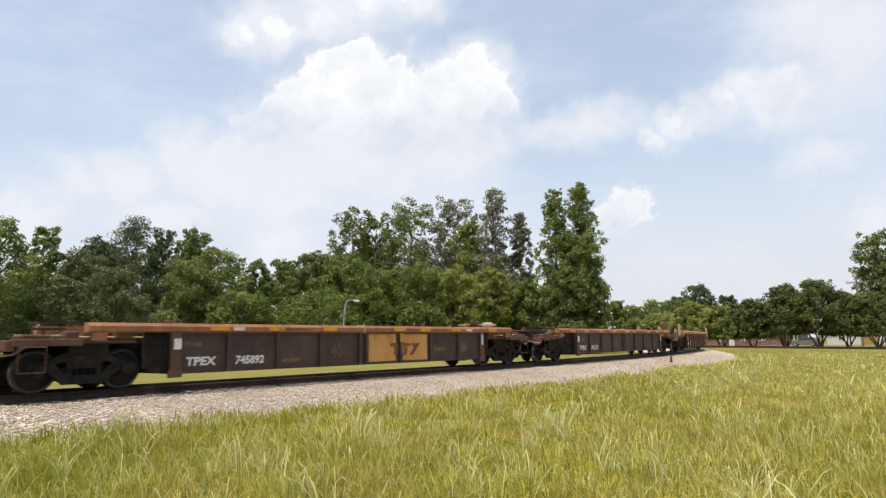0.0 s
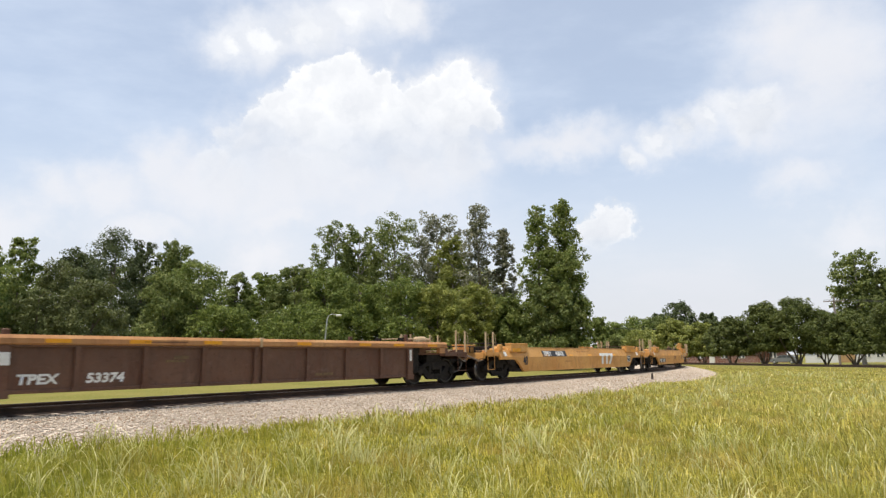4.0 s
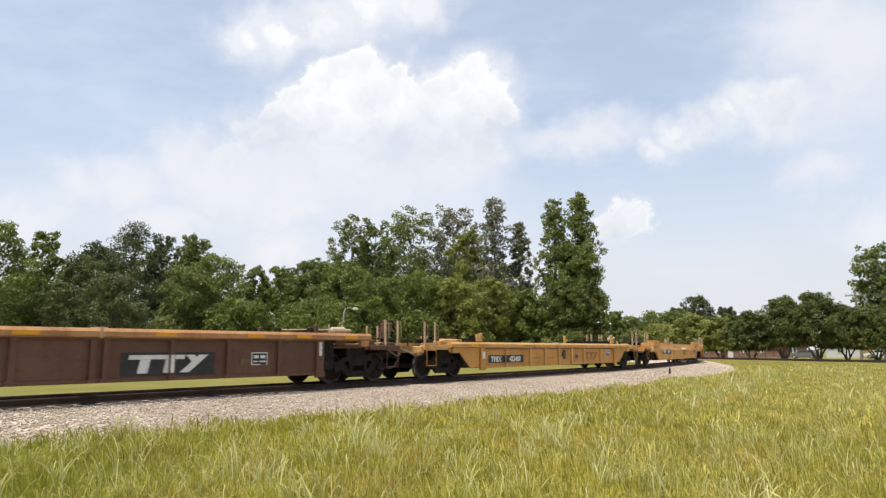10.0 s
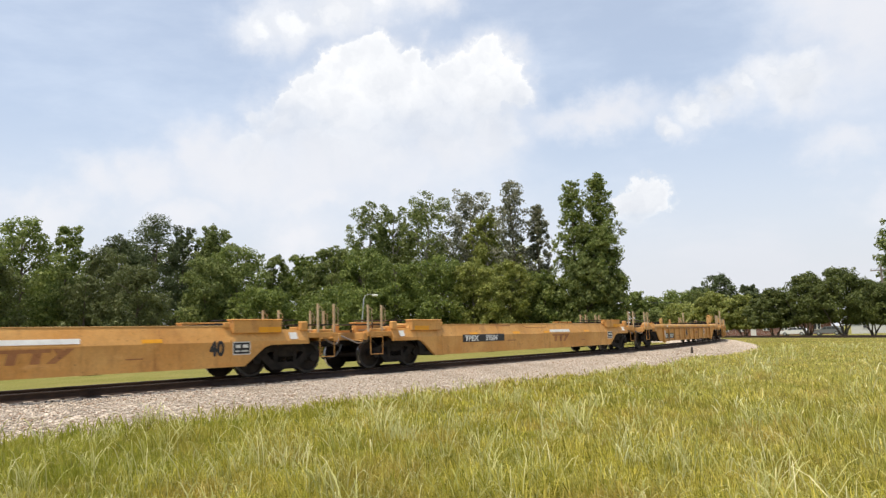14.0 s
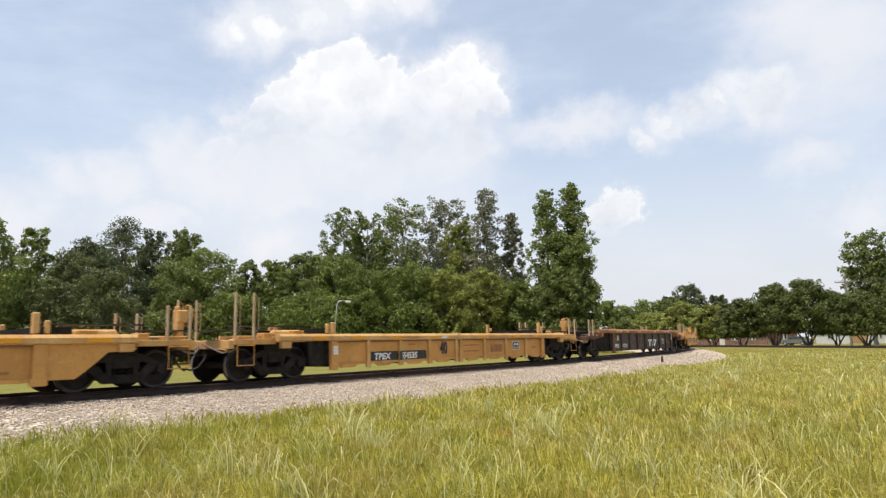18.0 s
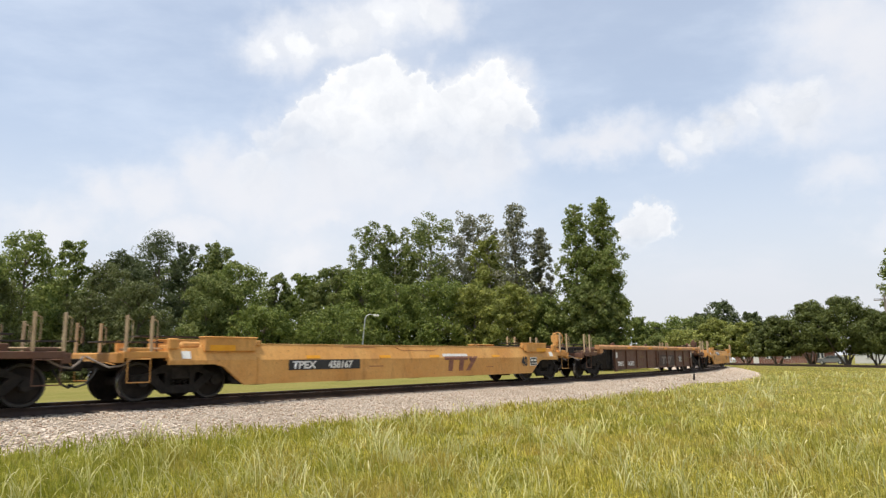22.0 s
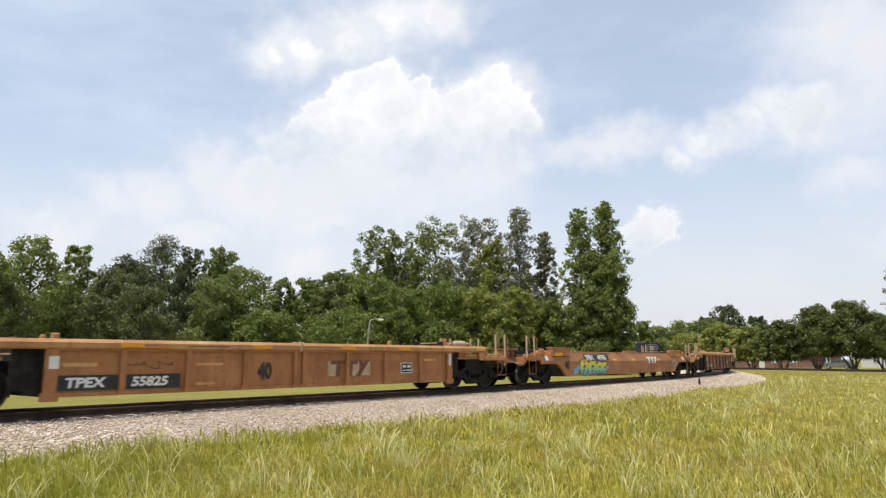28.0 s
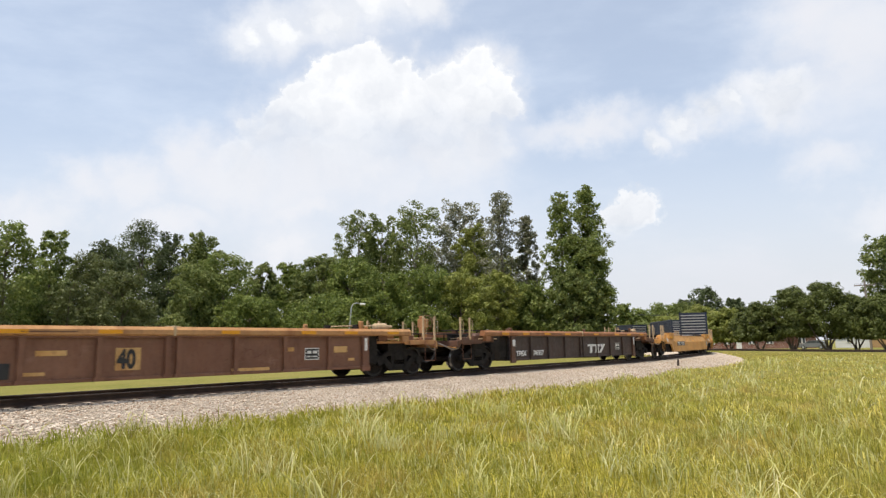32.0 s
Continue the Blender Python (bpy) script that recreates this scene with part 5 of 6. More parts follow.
def emblem(car, x, z, h, material, smooth, long=1.9, rib=None):
    """The owner's mark as plain shapes: a bar, two stems and a forked stroke."""
    k = long / 1.9
    patch(car, "emblem_bar", x, x + 1.24 * k, z + 0.76 * h, z + h, material, smooth, shear=0.03 * k)
    for q in (0.20, 0.76):
        patch(car, "emblem_stem", x + q * k, x + (q + 0.22) * k, z, z + 0.755 * h, material, smooth, shear=0.06 * k)
    patch(car, "emblem_stroke", x + 1.14 * k, x + 1.36 * k, z, z + h, material, smooth, depth=0.007, shear=0.46 * k)
    patch(car, "emblem_stroke", x + 1.42 * k, x + 1.62 * k, z + 0.58 * h, z + h, material, smooth, depth=0.009, shear=-0.13 * k)
    if rib is not None:
        patch(car, "emblem_mark", rib - 0.045, rib + 0.045, z, z + h, material, smooth, y=-1.517)


# type, mark number, colour, size stencil, emblem (x, z, height, material), and where the number stands
CARS = (
    ("smooth", "", "ochre", 0, 0), ("ribbed", "745892", "dark", 1, "box"), ("ribbed", "745152", "dark", 1, 0), ("ribbed", "53374", "rust", 0, 0),
    ("smooth", "458478", "ochre", 1, "white"), ("smooth", "457966", "ochre", 1, "brown"), ("ribbed", "747697", "rust", 0, "white"), ("ribbed", "452400", "yellow", 1, "brown"),
    ("smooth", "455243", "ochre", 1, "bar"), ("smooth", "59504", "ochre", 0, "bar"), ("ribbed", "449507", "yellow", 1, 0), ("ribbed", "454535", "yellow", 1, 0),
    ("ribbed", "747330", "dark", 1, "white"), ("smooth", "458167", "ochre", 1, "brown"), ("ribbed", "745652", "rust", 0, "dim"), ("smooth", "457679", "ochre", 1, "brown"),
    ("ribbed", "55825", "orange", 1, "dim"), ("smooth", "457052", "rusty", 1, "spray"), ("ribbed", "55577", "russet", 1, 0), ("ribbed", "745957", "dark", 0, "white"),
    ("smooth", "457733", "ochre", 0, 0), ("smooth", "458026", "ochre", 0, "load"), ("ribbed", "745331", "rust", 0, "load"), ("smooth", "457411", "ochre", 0, "load"),
    ("ribbed", "746120", "dark", 0, "load"),
)
WORDS = {"ochre": "ochre-yellow smooth-sided empty container well car", "rusty": "rusty orange smooth-sided well car with spray lettering",
         "dark": "dark brown rib-sided empty container well car", "rust": "rust-brown rib-sided empty container well car",
         "russet": "reddish-brown rib-sided empty container well car with yellow stencils",
         "yellow": "yellow rib-sided empty container well car", "orange": "faded orange-brown rib-sided container well car"}
TRAIN = []


def make_container(x):
    bm = boxes((-6.02, 6.02, -1.15, 1.15, 0.42, 3.62), (-6.09, 6.09, -1.21, -1.10, 0.40, 0.55), (-6.09, 6.09, 1.10, 1.21, 0.40, 0.55),
               (-6.09, 6.09, -1.21, -1.12, 3.56, 3.68), (-6.09, 6.09, 1.12, 1.21, 3.56, 3.68))
    for s in (-1, 1):
        for y in (-1, 1):
            box(bm, s * 6.03 - 0.06, s * 6.03 + 0.06, y * 1.15 - 0.07, y * 1.15 + 0.07, 0.40, 3.68)
    for k in range(40):
        q = -5.8 + k * 0.29
        box(bm, q, q + 0.15, -1.18, -1.14, 0.56, 3.55)
        box(bm, q, q + 0.15, 1.14, 1.18, 0.56, 3.55)
    return bm


def make_train():
    protos = {}
    for i, (kind, number, colour, size, mark) in enumerate(CARS):
        smooth = kind == "smooth"
        tag = kind + colour
        brake = 1 if i in (0, 2, 5, 6, 10, 11, 13, 14, 18) else 0
        if smooth:
            car = smooth_car("smooth_well_car", {"ochre": M_OCHRE, "rusty": M_ORANGE}[colour], brake, tag)
        else:
            hi = 1.28 if colour == "yellow" else 1.50
            body = {"dark": M_DARK, "rust": M_RUST, "russet": M_RUSSET, "yellow": M_YELLOW, "orange": M_ORANGE}[colour]
            chord = {"yellow": M_CHORD_Y, "orange": M_CHORD_O, "rust": M_CHORD_O, "russet": M_CHORD_O}.get(colour, M_CHORD)
            car = ribbed_car("ribbed_well_car", body, chord, {"yellow": M_YELLOW, "orange": M_ORANGE, "russet": M_RUSSET}.get(colour, M_RUST), colour != "dark" or i > 2, brake, tag + {7: "wide", 11: "tabs"}.get(i, ""),
                             1.28 if colour == "yellow" else 1.50, {7: "wide", 10: "many"}.get(i, "even"), i == 11)
        TRAIN.append(tagged(car, WORDS[colour], "well car", "well cars of the train"))
        dark = colour in ("dark", "rust", "russet", "orange")
        # marks
        if number:
            if smooth:
                x, z = {4: (-4.74, 0.98), 17: (-4.80, 1.01), 5: (-6.35, 0.50), 8: (-5.52, 0.73), 13: (-5.25, 0.69), 15: (-4.42, 1.0), 9: (-5.08, 0.74)}.get(i, (-5.40, 0.73))
                patch(car, "number_plate_patch", x, x + 2.58, z - 0.03, z + 0.24, M_BLACK, True)
                letters(car, "TPEX", x + 0.10, z + 0.01, 0.27, M_WHITE, True, wide=1.28)
                letters(car, number, x + 1.36, z + 0.01, 0.27, M_WHITE, True, wide=1.10)
            else:
                x, z, gap, end = {7: (-5.60, 0.53, 1.36, -3.10), 10: (-6.08, 0.50, 1.10, -4.00), 11: (-4.46, 0.46, 1.24, -1.84)}.get(i, (-5.93, 0.49, 1.38, 0))
                if not dark:
                    patch(car, "number_plate_patch", x - 0.14, end, z - 0.05, z + 0.25, M_BLACK, False)
                    for rx in RIBS[{7: "wide", 10: "many"}.get(i, "even")]:
                        if x < rx < end:
                            patch(car, "number_plate_patch", rx - 0.061, rx + 0.061, z - 0.05, z + 0.25, M_BLACK, False, y=-1.516)
                if i in (16, 18):
                    patch(car, "number_plate_patch", -6.06, -4.84, 0.42, 0.74, M_BLACK, False)
                    patch(car, "number_plate_patch", -4.66, -3.40, 0.42, 0.74, M_BLACK, False)
                letters(car, "TPEX", x, z, 0.28, M_WHITE, False, wide=1.22 if dark else 1.16)
                letters(car, number, x + gap, z, 0.28, M_WHITE, False, wide=1.05 if len(number) > 5 else 1.2)
        if size:
            if smooth:
                letters(car, "40", {17: -6.72, 4: -6.68, 5: 4.92, 8: 5.62, 13: 5.88, 15: -6.46}.get(i, 4.85), 0.62, 0.50, M_BLACK, True, 0.0, 0.78)
            else:
                if i in (12, 18):
                    patch(car, "size_panel", -1.33, -0.76, 0.52, 1.02, M_CHORD_Y if i == 18 else M_RUSSET, False, depth=0.004)
                letters(car, "40", {7: 0.31, 10: -0.98, 11: -1.06}.get(i, -1.30), 0.57, 0.58, M_RUST if i in (1, 2) else M_BLACK, False, 0.0, 0.72, depth=0.016)
        # data panel, consolidated stencil
        zc = 0.64
        xd = {5: 6.22, 8: 6.28, 13: 6.5}.get(i, 6.32) if smooth else {7: 5.20, 11: 3.86}.get(i, 3.96)
        if i not in (1, 2, 3):
            patch(car, "panel_border", xd - 0.025, xd + 0.475, zc - 0.025, zc + 0.305, M_WHITE, smooth, depth=0.004)
            patch(car, "data_panel", xd, xd + 0.45, zc, zc + 0.28, M_BLACK, smooth, depth=0.008)
            for a, b, c, d in ((0.05, 0.19, 0.15, 0.23), (0.25, 0.40, 0.15, 0.23), (0.04, 0.17, 0.05, 0.085), (0.22, 0.41, 0.05, 0.085)):
                patch(car, "panel_line", xd + a, xd + b, zc + c, zc + d, M_WHITE, smooth, depth=0.013)
        # reflectors along the top
        if smooth:
            for q in (-7.25, 7.35):
                patch(car, "reflector", q - 0.35, q + 0.35, 1.17, 1.31, M_REFLECT, True, y=-1.501)
            for q in (-4.4, -1.6, 0.72, 4.2):
                patch(car, "reflector", q - 0.24, q + 0.24, 0.965, 1.05, M_REFLECT, True)
            patch(car, "stencil_line", -3.2, -1.9, 1.29, 1.31, M_ORANGE if colour == "ochre" else M_RUSSET, True)
            patch(car, "stencil_line", -2.3, -1.7, 0.70, 0.735, M_ORANGE if colour == "ochre" else M_RUSSET, True)
            patch(car, "stencil_line", 3.6, 4.0, 0.60, 0.63, M_ORANGE if colour == "ochre" else M_RUSSET, True)
            patch(car, "tag_plate", -8.3, -8.08, 0.98, 1.16, M_WHITE, True)
            patch(car, "tag_plate", 8.0, 8.25, 0.98, 1.16, M_WHITE, True)
        else:
            spots = {1: (-5.05, -3.3, -1.4, 1.6, 2.9, 4.6, 6.9), 12: (-5.5, -3.7, -1.35, 2.0, 4.6, 7.9), 14: (-4.4, -1.3, 1.3, 4.0, 6.9), 16: (-4.6, -1.2, 1.7, 4.0, 7.9)}
            for q in spots.get(i, (-6.8, -5.2, -3.4, -1.5, 1.5, 4.0, 5.6, 7.4)):
                patch(car, "reflector", q - 0.26, q + 0.26, hi - 0.165, hi - 0.08, M_REFLECT, False, y=-1.541)
            for q in {1: (-4.5, 5.4), 12: (-4.9, 5.4), 2: (-5.2, 0.4, 5.6), 10: (-5.6,), 11: (-0.9,)}.get(i, ()):
                patch(car, "reflector", q - 0.17, q + 0.17, hi - 0.165, hi - 0.08, M_WHITE, False, y=-1.541, label="white reflective strip")
            patch(car, "stencil_line", -3.3, -2.2, hi - 0.135, hi - 0.115, M_RUST if dark else M_ORANGE, False, y=-1.541)
            tx, ty = {6: (-5.22, -1.446), 12: (-5.38, -1.446)}.get(i, (-6.28, -1.531))
            patch(car, "tag_plate", tx, tx + 0.19, hi - 0.62, hi - 0.36, M_WHITE, False, y=ty)
            if dark:
                patch(car, "tag_plate", 6.16, 6.26, 0.84, 1.22, M_WHITE, False, y=-1.531)
            # remains of older lettering, painted out or faded
            olds = {1: ((-5.95, -5.5, 0.95, 1.06), (-3.05, -2.45, 0.48, 0.58), (3.45, 4.05, 0.66, 0.80), (4.95, 5.3, 0.60, 0.92)),
                    2: ((-5.7, -5.3, 0.92, 1.05),), 3: ((-2.7, -2.2, 0.90, 0.96), (-2.5, -2.1, 0.98, 1.06), (2.0, 2.7, 0.46, 0.54)),
                    6: ((-2.9, -2.3, 0.86, 0.92), (3.6, 3.85, 0.62, 0.78), (4.2, 4.4, 0.60, 0.72)),
                    12: ((-5.97, -5.44, 0.78, 1.03), (-2.7, -2.2, 1.0, 1.05), (-3.0, -2.4, 0.47, 0.54), (3.65, 3.85, 0.72, 0.86), (4.95, 5.3, 0.62, 0.95), (5.4, 5.75, 0.58, 0.78)),
                    14: ((-2.75, -2.2, 0.88, 0.95), (-2.95, -2.3, 0.47, 0.56), (3.55, 3.75, 0.68, 0.85), (4.5, 4.7, 0.66, 0.84), (5.0, 5.4, 0.60, 0.95), (5.7, 5.85, 0.7, 0.9)),
                    16: ((-6.0, -5.3, 0.92, 1.0), (-3.0, -2.3, 0.92, 0.98), (-3.0, -2.5, 0.46, 0.52), (5.0, 5.6, 1.0, 1.07)),
                    18: ((-2.95, -2.35, 0.87, 0.98), (-3.15, -2.75, 0.47, 0.54), (3.35, 3.55, 0.86, 0.97), (5.0, 5.5, 0.80, 0.98), (5.55, 5.8, 0.55, 0.63), (1.6, 2.75, 0.38, 0.46)),
                    7: ((-2.3, -1.7, 0.62, 0.66), (-1.0, -0.4, 0.62, 0.66), (1.5, 2.2, 0.66, 0.70)),
                    10: ((-3.6, -3.45, 0.55, 0.68), (-3.2, -2.8, 0.56, 0.60), (1.6, 2.3, 0.68, 0.80), (5.4, 5.7, 0.48, 0.54)),
                    11: ((-2.8, -2.4, 0.90, 0.94), (0.4, 1.4, 0.82, 0.86), (0.4, 1.4, 0.60, 0.64), (2.2, 3.0, 0.55, 0.84), (5.4, 5.7, 0.66, 0.72))}
            for a, b, c, d in olds.get(i, ()):
                patch(car, "old_stencil", a, b, c, d, M_CHORD_Y if i in (16, 18) else M_OLD if dark else M_ORANGE, False)
        for a, b, c, d, m in {2: ((3.35, 4.7, 0.55, 1.0, M_GHOST), (3.5, 4.6, 0.5, 0.95, M_OLD), (4.9, 5.9, 0.55, 1.05, M_OLD), (5.0, 5.8, 0.6, 0.9, M_GHOST)),
                              5: ((-4.9, -2.9, 1.02, 1.22, M_CHORD_Y), (-3.3, -2.9, 0.98, 1.25, M_POST)), 8: ((-1.7, 0.9, 1.08, 1.22, M_RUSSET),),
                              14: ((5.0, 5.8, 0.6, 0.95, M_OLD),), 15: ((-5.4, -1.9, 0.45, 0.72, M_RUSSET), (-1.4, -0.5, 0.62, 0.82, M_ORANGE), (0.6, 1.0, 0.55, 0.75, M_RUSSET)),
                              16: ((-4.6, -3.5, 0.86, 1.06, M_RUST),), 18: ((1.9, 2.6, 0.55, 0.95, M_LETTER),)}.get(i, ()):
            scrawl(car, a, b, c, d, m, smooth, i)
        # the owner's emblem
        if mark == "box":
            for a, b in ((0.19, 1.50), (1.64, 3.07)):
                patch(car, "ochre_panel", a, b, 0.36, 1.27, M_OCHRE, False)
            patch(car, "ochre_panel", 1.64, 1.76, 0.98, 1.27, M_OCHRE, False, y=-1.517)
            emblem(car, 1.22, 0.55, 0.40, M_LETTER, False, 1.55, 1.70)
        elif mark == "white":
            if smooth:
                emblem(car, 2.05, 0.52, 0.58, M_WHITE, True, 2.1)
            else:
                if i == 6:
                    patch(car, "emblem_ground", 0.50, 1.60, 0.42, 0.96, M_BLACK, False, depth=0.003)
                    patch(car, "emblem_ground", 1.80, 2.85, 0.42, 0.96, M_BLACK, False, depth=0.003)
                emblem(car, 0.66, 0.48, 0.42, M_WHITE, False, 2.1, 1.70)
        elif mark in ("brown", "dim"):
            x, z, h, w, m = {5: (0.90, 0.64, 0.26, 1.0, M_PLUM), 7: (2.75, 0.52, 0.34, 1.5, M_ORANGE), 13: (1.20, 0.50, 0.50, 1.95, M_PLUM), 14: (0.75, 0.50, 0.42, 1.95, M_GHOST), 15: (3.05, 0.68, 0.30, 1.25, M_PLUM), 16: (1.10, 0.56, 0.46, 1.55, M_LETTER)}[i]
            if i == 13:
                patch(car, "white_bar", 1.15, 2.5, 1.0, 1.09, M_WHITE, smooth)
            if i == 16:
                for a in (1.0, 1.86, 2.3):
                    patch(car, "emblem_ground", a, a + 0.32, 0.58, 1.0, M_POST, False, depth=0.003)
            if i == 14:
                patch(car, "emblem_ground", 0.45, 1.60, 0.40, 1.0, M_DARK, False, depth=0.003)
                patch(car, "emblem_ground", 1.80, 3.05, 0.40, 1.0, M_DARK, False, depth=0.003)
            emblem(car, x, z, h, m, smooth, w, 1.70 if i == 14 else None)
            if i == 7:
                patch(car, "old_emblem", 1.72, 1.98, 0.58, 0.76, M_PURPLE, False)
        elif mark == "bar":
            patch(car, "white_bar", 0.97, 2.65, 0.99, 1.10, M_WHITE, smooth)
            emblem(car, 1.1, 0.60, 0.30, M_ORANGE, smooth, 1.5)
        elif mark == "spray":
            for q, z, w, h in ((-5.75, 0.52, 0.42, 0.30), (-5.50, 0.66, 0.30, 0.26), (-2.80, 0.50, 0.46, 0.26), (-2.55, 0.62, 0.30, 0.20), (-4.2, 0.42, 2.2, 0.16)):
                splash(car, "spray_cloud", q, z, w, h, M_BLUE, 0.004, int(-q * 10))
            for k, (q, w, h) in enumerate(((-4.96, 0.80, 0.66), (-4.14, 0.86, 0.58), (-3.42, 0.62, 0.54), (-2.90, 0.50, 0.56))):
                z = 0.68 - 0.02 * k
                splash(car, "spray_outline", q, z, w + 0.12, h + 0.12, M_PURPLE, 0.006, k)
                splash(car, "spray_fill", q, z, w, h, M_LIME, 0.009, k)
                splash(car, "spray_line", q + 0.06, z + 0.04, w * 0.30, h * 0.20, M_PURPLE, 0.012, k + 5)
                splash(car, "spray_line", q - 0.04, z - 0.18, w * 0.16, h * 0.28, M_PURPLE, 0.012, k + 9)
            emblem(car, 2.5, 0.80, 0.34, M_WHITE, True, 1.5)
        elif mark == "load":
            c = part("shipping_container", make_container(0), M_NAVY, car, "dark navy corrugated shipping container")
            for k in range(11):
                for s in (-1, 1):
                    part("end_rib", boxes((min(s * 6.03, s * 6.1), max(s * 6.03, s * 6.1), -1.05, 1.05, 0.72 + k * 0.26, 0.81 + k * 0.26)), M_GALV, c)


def gone(t):
    """Metres that the train has run at t seconds."""
    drift = np.interp(t, [0, 2, 9, 13, 17, 19, 23, 28, 31.2, 32], [0, 0.1, -0.03, 0.25, 0.6, 0.62, 0.85, 0.33, -0.25, -0.3])
    return 11.0 * t + 0.003 * t * t + float(drift)


SLACK = {1: 0.06, 2: -0.04, 11: -0.05, 12: 0.06, 14: 0.10, 16: -0.06, 18: -0.08}    # play in the couplers
FIRST = 11.9    # middle of the car that passes at the start


def motions():
    times = [k * 0.5 for k in range(65)]
    for i, car in enumerate(TRAIN):
        rows = []
        for t in times:
            s = FIRST + CAR * (i - 1) + SLACK.get(i, 0.0) - gone(t)
            ax, ay, _ = line(s - TRUCK)
            bx, by, _ = line(s + TRUCK)
            rows.append((t, pose((ax + bx) / 2, (ay + by) / 2, RAIL_Z, 0, 0, math.degrees(math.atan2(by - ay, bx - ax)))))
        walk(car, rows)
    for ob, wheels, t0, u0, v in DRIVERS:
        walk(ob, [(t, on_street(u0 + v * (t - t0))) for t in (0, 8, 16, 24, 32)])
        roll = v * (STREET[1] - STREET[0]).length / 0.31 * 0.1
        for w, x in wheels:
            walk(w, [(k / 10, Matrix.Translation((x, 0, 0.31)) @ Matrix.Rotation(roll * k, 4, "Y")) for k in range(321)])
    first = WHEELSETS[0]
    turn = 11.05 / 30 / WHEEL_R
    walk(first, [(k / 30, Matrix.Rotation(-turn * k, 4, "Y")) for k in range(961)])
    keys = first.animation_data
    for w in WHEELSETS[1:]:
        w.rotation_mode = "QUATERNION"
        w.animation_data_create()
        w.animation_data.action = keys.action
        w.animation_data.action_slot = keys.action_slot


# ------------------------------------------------------------------ far things
def at(az, dist, z=0.0, turn=0.0):
    a = radians(az)
    return pose(dist * math.sin(a), dist * math.cos(a), z, 0, 0, -az + turn)


def make_house(az, dist, w, d, h, roof, wall, windows, doors, label, name):
    """A low house seen from the front: local y runs away from the field."""
    t = thing(name, label, "house", m=at(az, dist))
    part("wall", boxes((-w / 2, w / 2, 0, d, -0.1, h)), wall, t)
    bm = bmesh.new()
    prof = [(-0.5, h), (d / 2, h + roof), (d + 0.5, h), (d + 0.5, h + 0.18), (d / 2, h + roof + 0.2), (-0.5, h + 0.18)]
    a = [bm.verts.new((-w / 2 - 0.4, y, z)) for y, z in prof]
    b = [bm.verts.new((w / 2 + 0.4, y, z)) for y, z in prof]
    for i in range(6):
        bm.faces.new((a[i], b[i], b[(i + 1) % 6], a[(i + 1) % 6]))
    bm.faces.new(a)
    bm.faces.new(b[::-1])
    bmesh.ops.recalc_face_normals(bm, faces=bm.faces[:])
    part("roof", bm, M_ROOF, t)
    for x, z0, ww, hh in windows:
        f = part("window", boxes((x - ww / 2, x + ww / 2, -0.06, 0.02, z0, z0 + hh), bevel=0.01), M_WHITE, t)
        for sx in (-1, 1):
            part("pane", boxes((x + sx * ww / 4 - ww / 7, x + sx * ww / 4 + ww / 7, -0.075, -0.062, z0 + 0.08, z0 + hh - 0.08)), M_GLASS, f)
    for x, ww, hh, m in doors:
        part("door", boxes((x - ww / 2, x + ww / 2, -0.05, 0.02, 0, hh), bevel=0.01), m, t)
    return t


def make_car(name, label, m, colour=M_CAR):
    t = thing(name, label, "car", m=m)
    bm = bmesh.new()
    prism(bm, [(-2.2, 0.30), (2.15, 0.30), (2.25, 0.62), (2.1, 0.85), (1.15, 0.98), (0.45, 1.46), (-1.35, 1.50), (-2.1, 1.05), (-2.27, 0.85)], -0.86, 0.86)
    bmesh.ops.bevel(bm, geom=bm.edges[:], offset=0.06, segments=2, affect="EDGES")
    b = part("body", bm, colour, t)
    for y in (-0.865, 0.865):
        for outline in ([(-1.75, 1.05), (-0.75, 1.03), (-0.75, 1.40), (-1.32, 1.42)], [(-0.65, 1.03), (0.05, 1.02), (0.05, 1.39), (-0.65, 1.40)], [(0.13, 1.02), (0.95, 1.00), (0.42, 1.37), (0.13, 1.39)]):
            part("side_window", prism(bmesh.new(), outline, y - 0.012, y + 0.012), M_GLASS, b)
    for s in (-0.6, 0.6):
        part("tail_light", boxes((-2.29, -2.22, s - 0.14, s + 0.14, 0.72, 0.86), bevel=0.01), M_LETTER, b)
        part("headlight", boxes((2.14, 2.24, s - 0.16, s + 0.16, 0.62, 0.74), bevel=0.01), M_GALV, b)
    wheels = []
    for x in (-1.35, 1.38):
        for y in (-0.78, 0.78):
            w = part("wheel", lathe_y(bmesh.new(), [(y - 0.1, 0.2), (y - 0.1, 0.31), (y + 0.1, 0.31), (y + 0.1, 0.2)], 20), M_HOSE, t)
            part("hub_cap", lathe_y(bmesh.new(), [(y - 0.105, 0.02), (y - 0.105, 0.19), (y + 0.105, 0.19), (y + 0.105, 0.02)], 14), M_GALV, w)
            w.location = (x, 0, 0.31)
            wheels.append((w, x))
    return t, wheels


# the street behind the trees: its two ends in view, and who drives on it when
STREET = (Vector((77.6, 106.8, 0)), Vector((43.9, 135.2, 0)))
DRIVERS = []


def on_street(u):
    p = STREET[0].lerp(STREET[1], u)
    return pose(p.x, p.y, 0, 0, 0, 139.9)


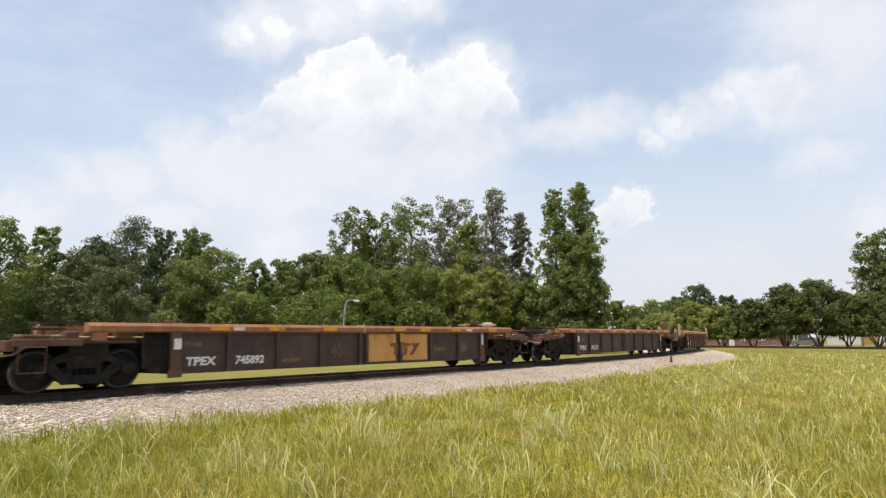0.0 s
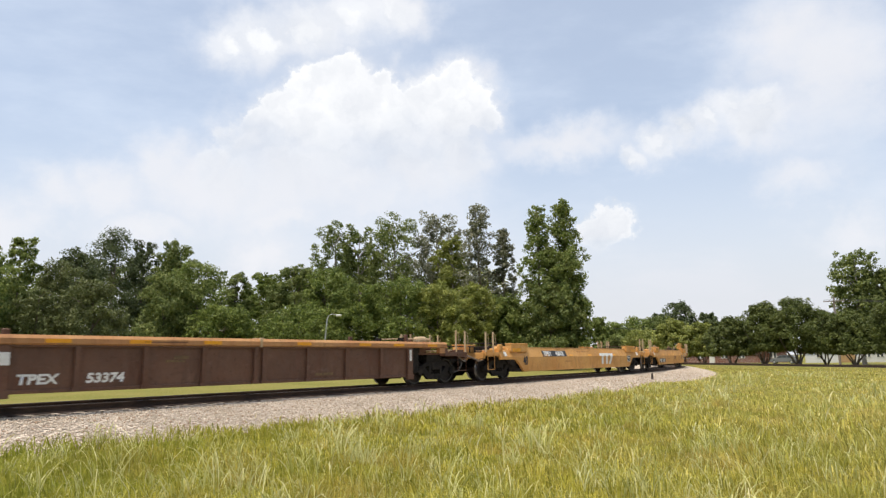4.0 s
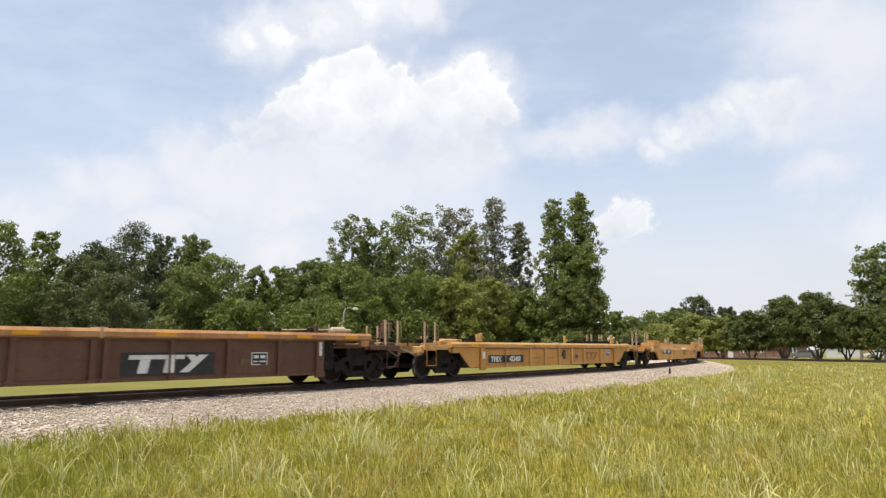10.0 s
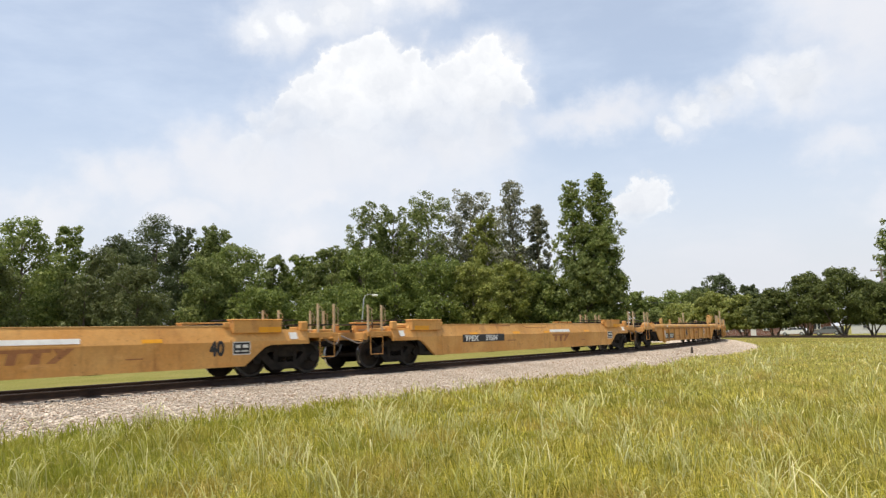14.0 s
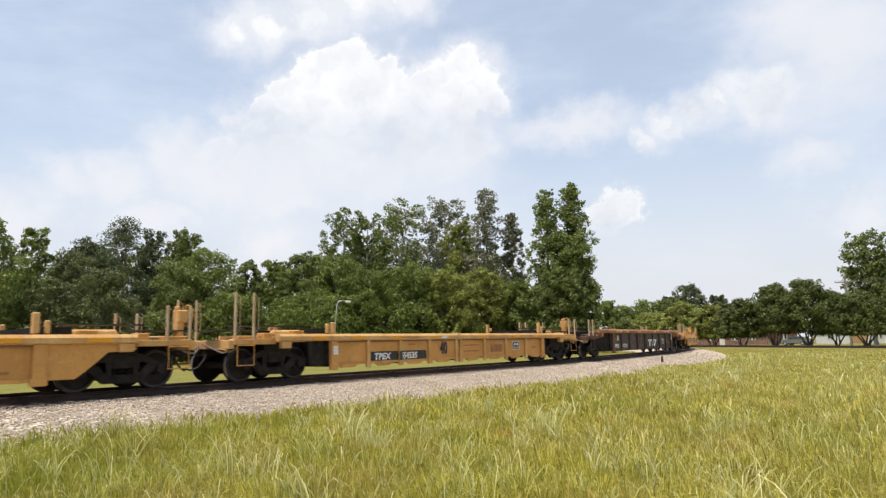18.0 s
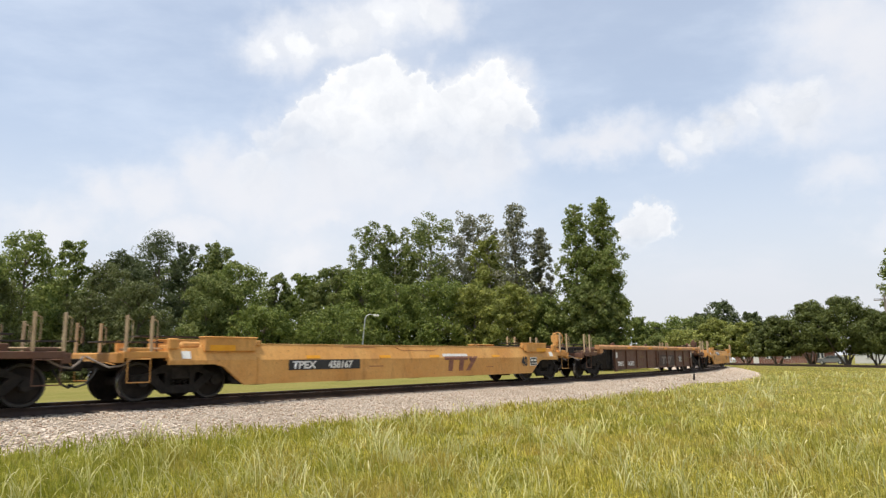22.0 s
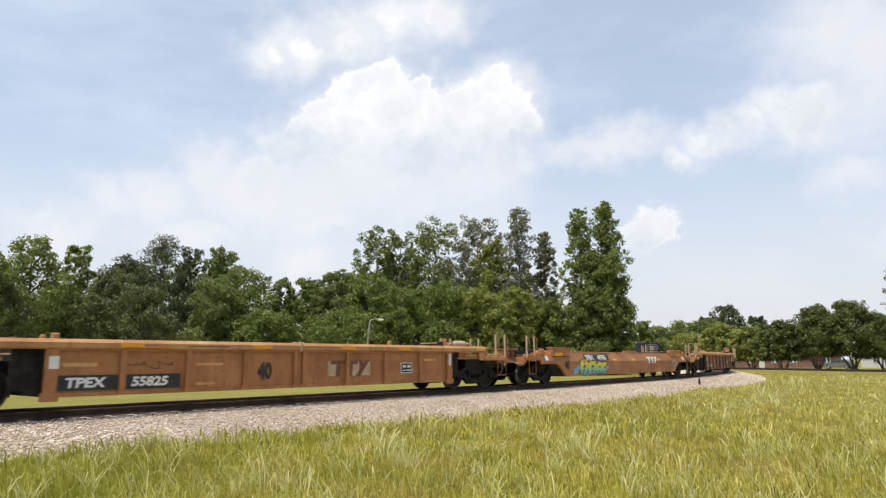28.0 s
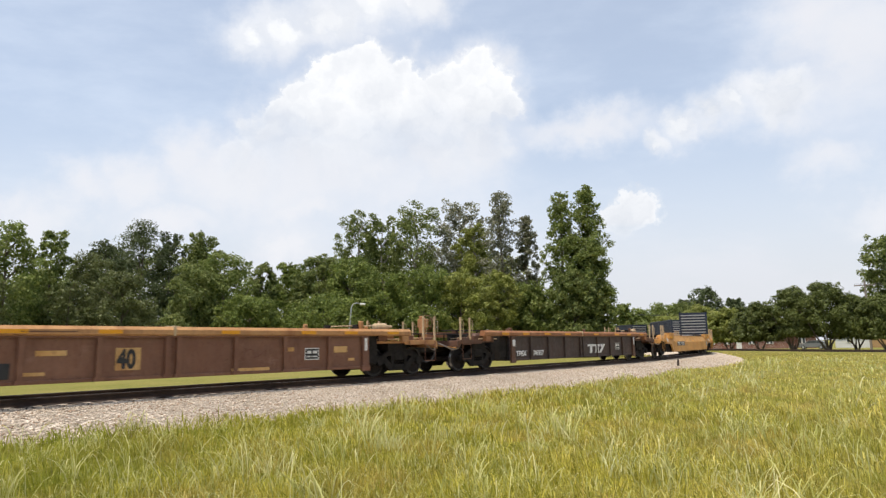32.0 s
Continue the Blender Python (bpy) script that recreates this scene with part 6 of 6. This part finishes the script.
def make_utility_pole(az, dist, h):
    t = thing("utility_pole", "weathered timber utility pole with crossarm", "pole", m=at(az, dist))
    part("pole", tube(bmesh.new(), [(0, 0, -0.2), (0, 0, h * 0.5), (0, 0, h)], [0.17, 0.15, 0.12], 8), M_POLE, t)
    part("crossarm", boxes((-1.3, 1.3, -0.16, -0.06, h - 0.75, h - 0.60), bevel=0.01), M_POLE, t)
    for x in (-1.2, -0.5, 0.5, 1.2):
        part("insulator", tube(bmesh.new(), [(x, -0.11, h - 0.60), (x, -0.11, h - 0.52), (x, -0.11, h - 0.42)], [0.03, 0.055, 0.03], 6), M_GALV, t)
        pts = [(x + k * 4.0, -0.11 + k * 0.6, h - 0.42 - 1.1 * (1 - ((k - 5) / 5) ** 2)) for k in range(11)]
        part("wire", tube(bmesh.new(), pts, 0.016, 4), M_HOSE, t)
    return t


def make_street_lamp(az, dist, h):
    t = thing("street_lamp", "grey street lamp with a single arm", "lamp", m=at(az, dist))
    part("pole", tube(bmesh.new(), [(0, 0, -0.2), (0.18, 0, h * 0.5), (0.42, 0, h * 0.93), (0.58, 0, h)], [0.10, 0.09, 0.075, 0.05], 8), M_GALV, t)
    part("arm", tube(bmesh.new(), [(0.58, 0, h), (0.9, 0, h + 0.12), (1.5, 0, h + 0.08)], 0.032, 6), M_GALV, t)
    part("lamp_head", boxes((1.35, 1.95, -0.18, 0.18, h - 0.12, h + 0.10), bevel=0.05), M_WHITE, t)
    return t


def make_stake():
    x, y = 41.0 * math.sin(radians(18.2)), 41.0 * math.cos(radians(18.2))
    t = thing("wooden_stake", "short dark weathered stake in the grass", "stake", m=pose(x, y, 0))
    part("stake", tube(bmesh.new(), [(0, 0, -0.1), (0.01, 0, 0.3), (0.03, 0.01, 0.62)], [0.07, 0.075, 0.05], 7), M_TIE, t)


def make_far():
    make_house(22.4, 150, 20, 9, 3.0, 2.6, M_BRICK, [(x, 0.9, 1.3, 1.5) for x in (-7.4, -4.2, -1.2, 3.4, 6.6)], [(1.0, 1.0, 2.1, M_WHITE)], "long low red-brick house with white windows", "brick_house")
    make_house(25.6, 152, 13, 9, 3.0, 2.4, M_BRICK, [(x, 0.9, 1.3, 1.5) for x in (-4.4, -1.4, 4.0)], [(1.3, 1.0, 2.1, M_WHITE)], "red-brick house with white trim behind trees", "brick_house")
    make_house(32.0, 146, 14, 9, 3.1, 2.4, M_SIDING, [(x, 0.9, 1.2, 1.5) for x in (-4.6, 3.0, 5.0)], [(-0.2, 2.6, 2.3, M_TAN)], "white-sided house with a tan door", "white_house")
    make_house(37.6, 142, 14, 9, 3.1, 2.4, M_SIDING, [(x, 0.9, 1.2, 1.5) for x in (-4.0, 0, 4.0)], [(-2, 1.0, 2.1, M_WHITE)], "white-sided house in the shade of trees", "white_house")
    make_car("parked_car", "grey car parked under the street trees", at(27.8, 134, 0, 170), M_GREYCAR)
    for t0, u0, v, words in ((13.0, 0.465, 0.095, "small white car driving along the street"), (17.0, 0.307, 0.110, "white hatchback driving past the houses")):
        ob, wheels = make_car("passing_car", words, on_street(u0 - v * t0))
        DRIVERS.append((ob, wheels, t0, u0, v))
    make_utility_pole(31.46, 111, 9.7)
    make_utility_pole(13.0, 150, 8.6)
    make_street_lamp(-8.84, 74, 6.3)
    make_stake()


make_ground()
make_track()
make_siding()
make_far()
make_trees()
make_train()
make_stones()
make_grass()
make_stalks()
motions()
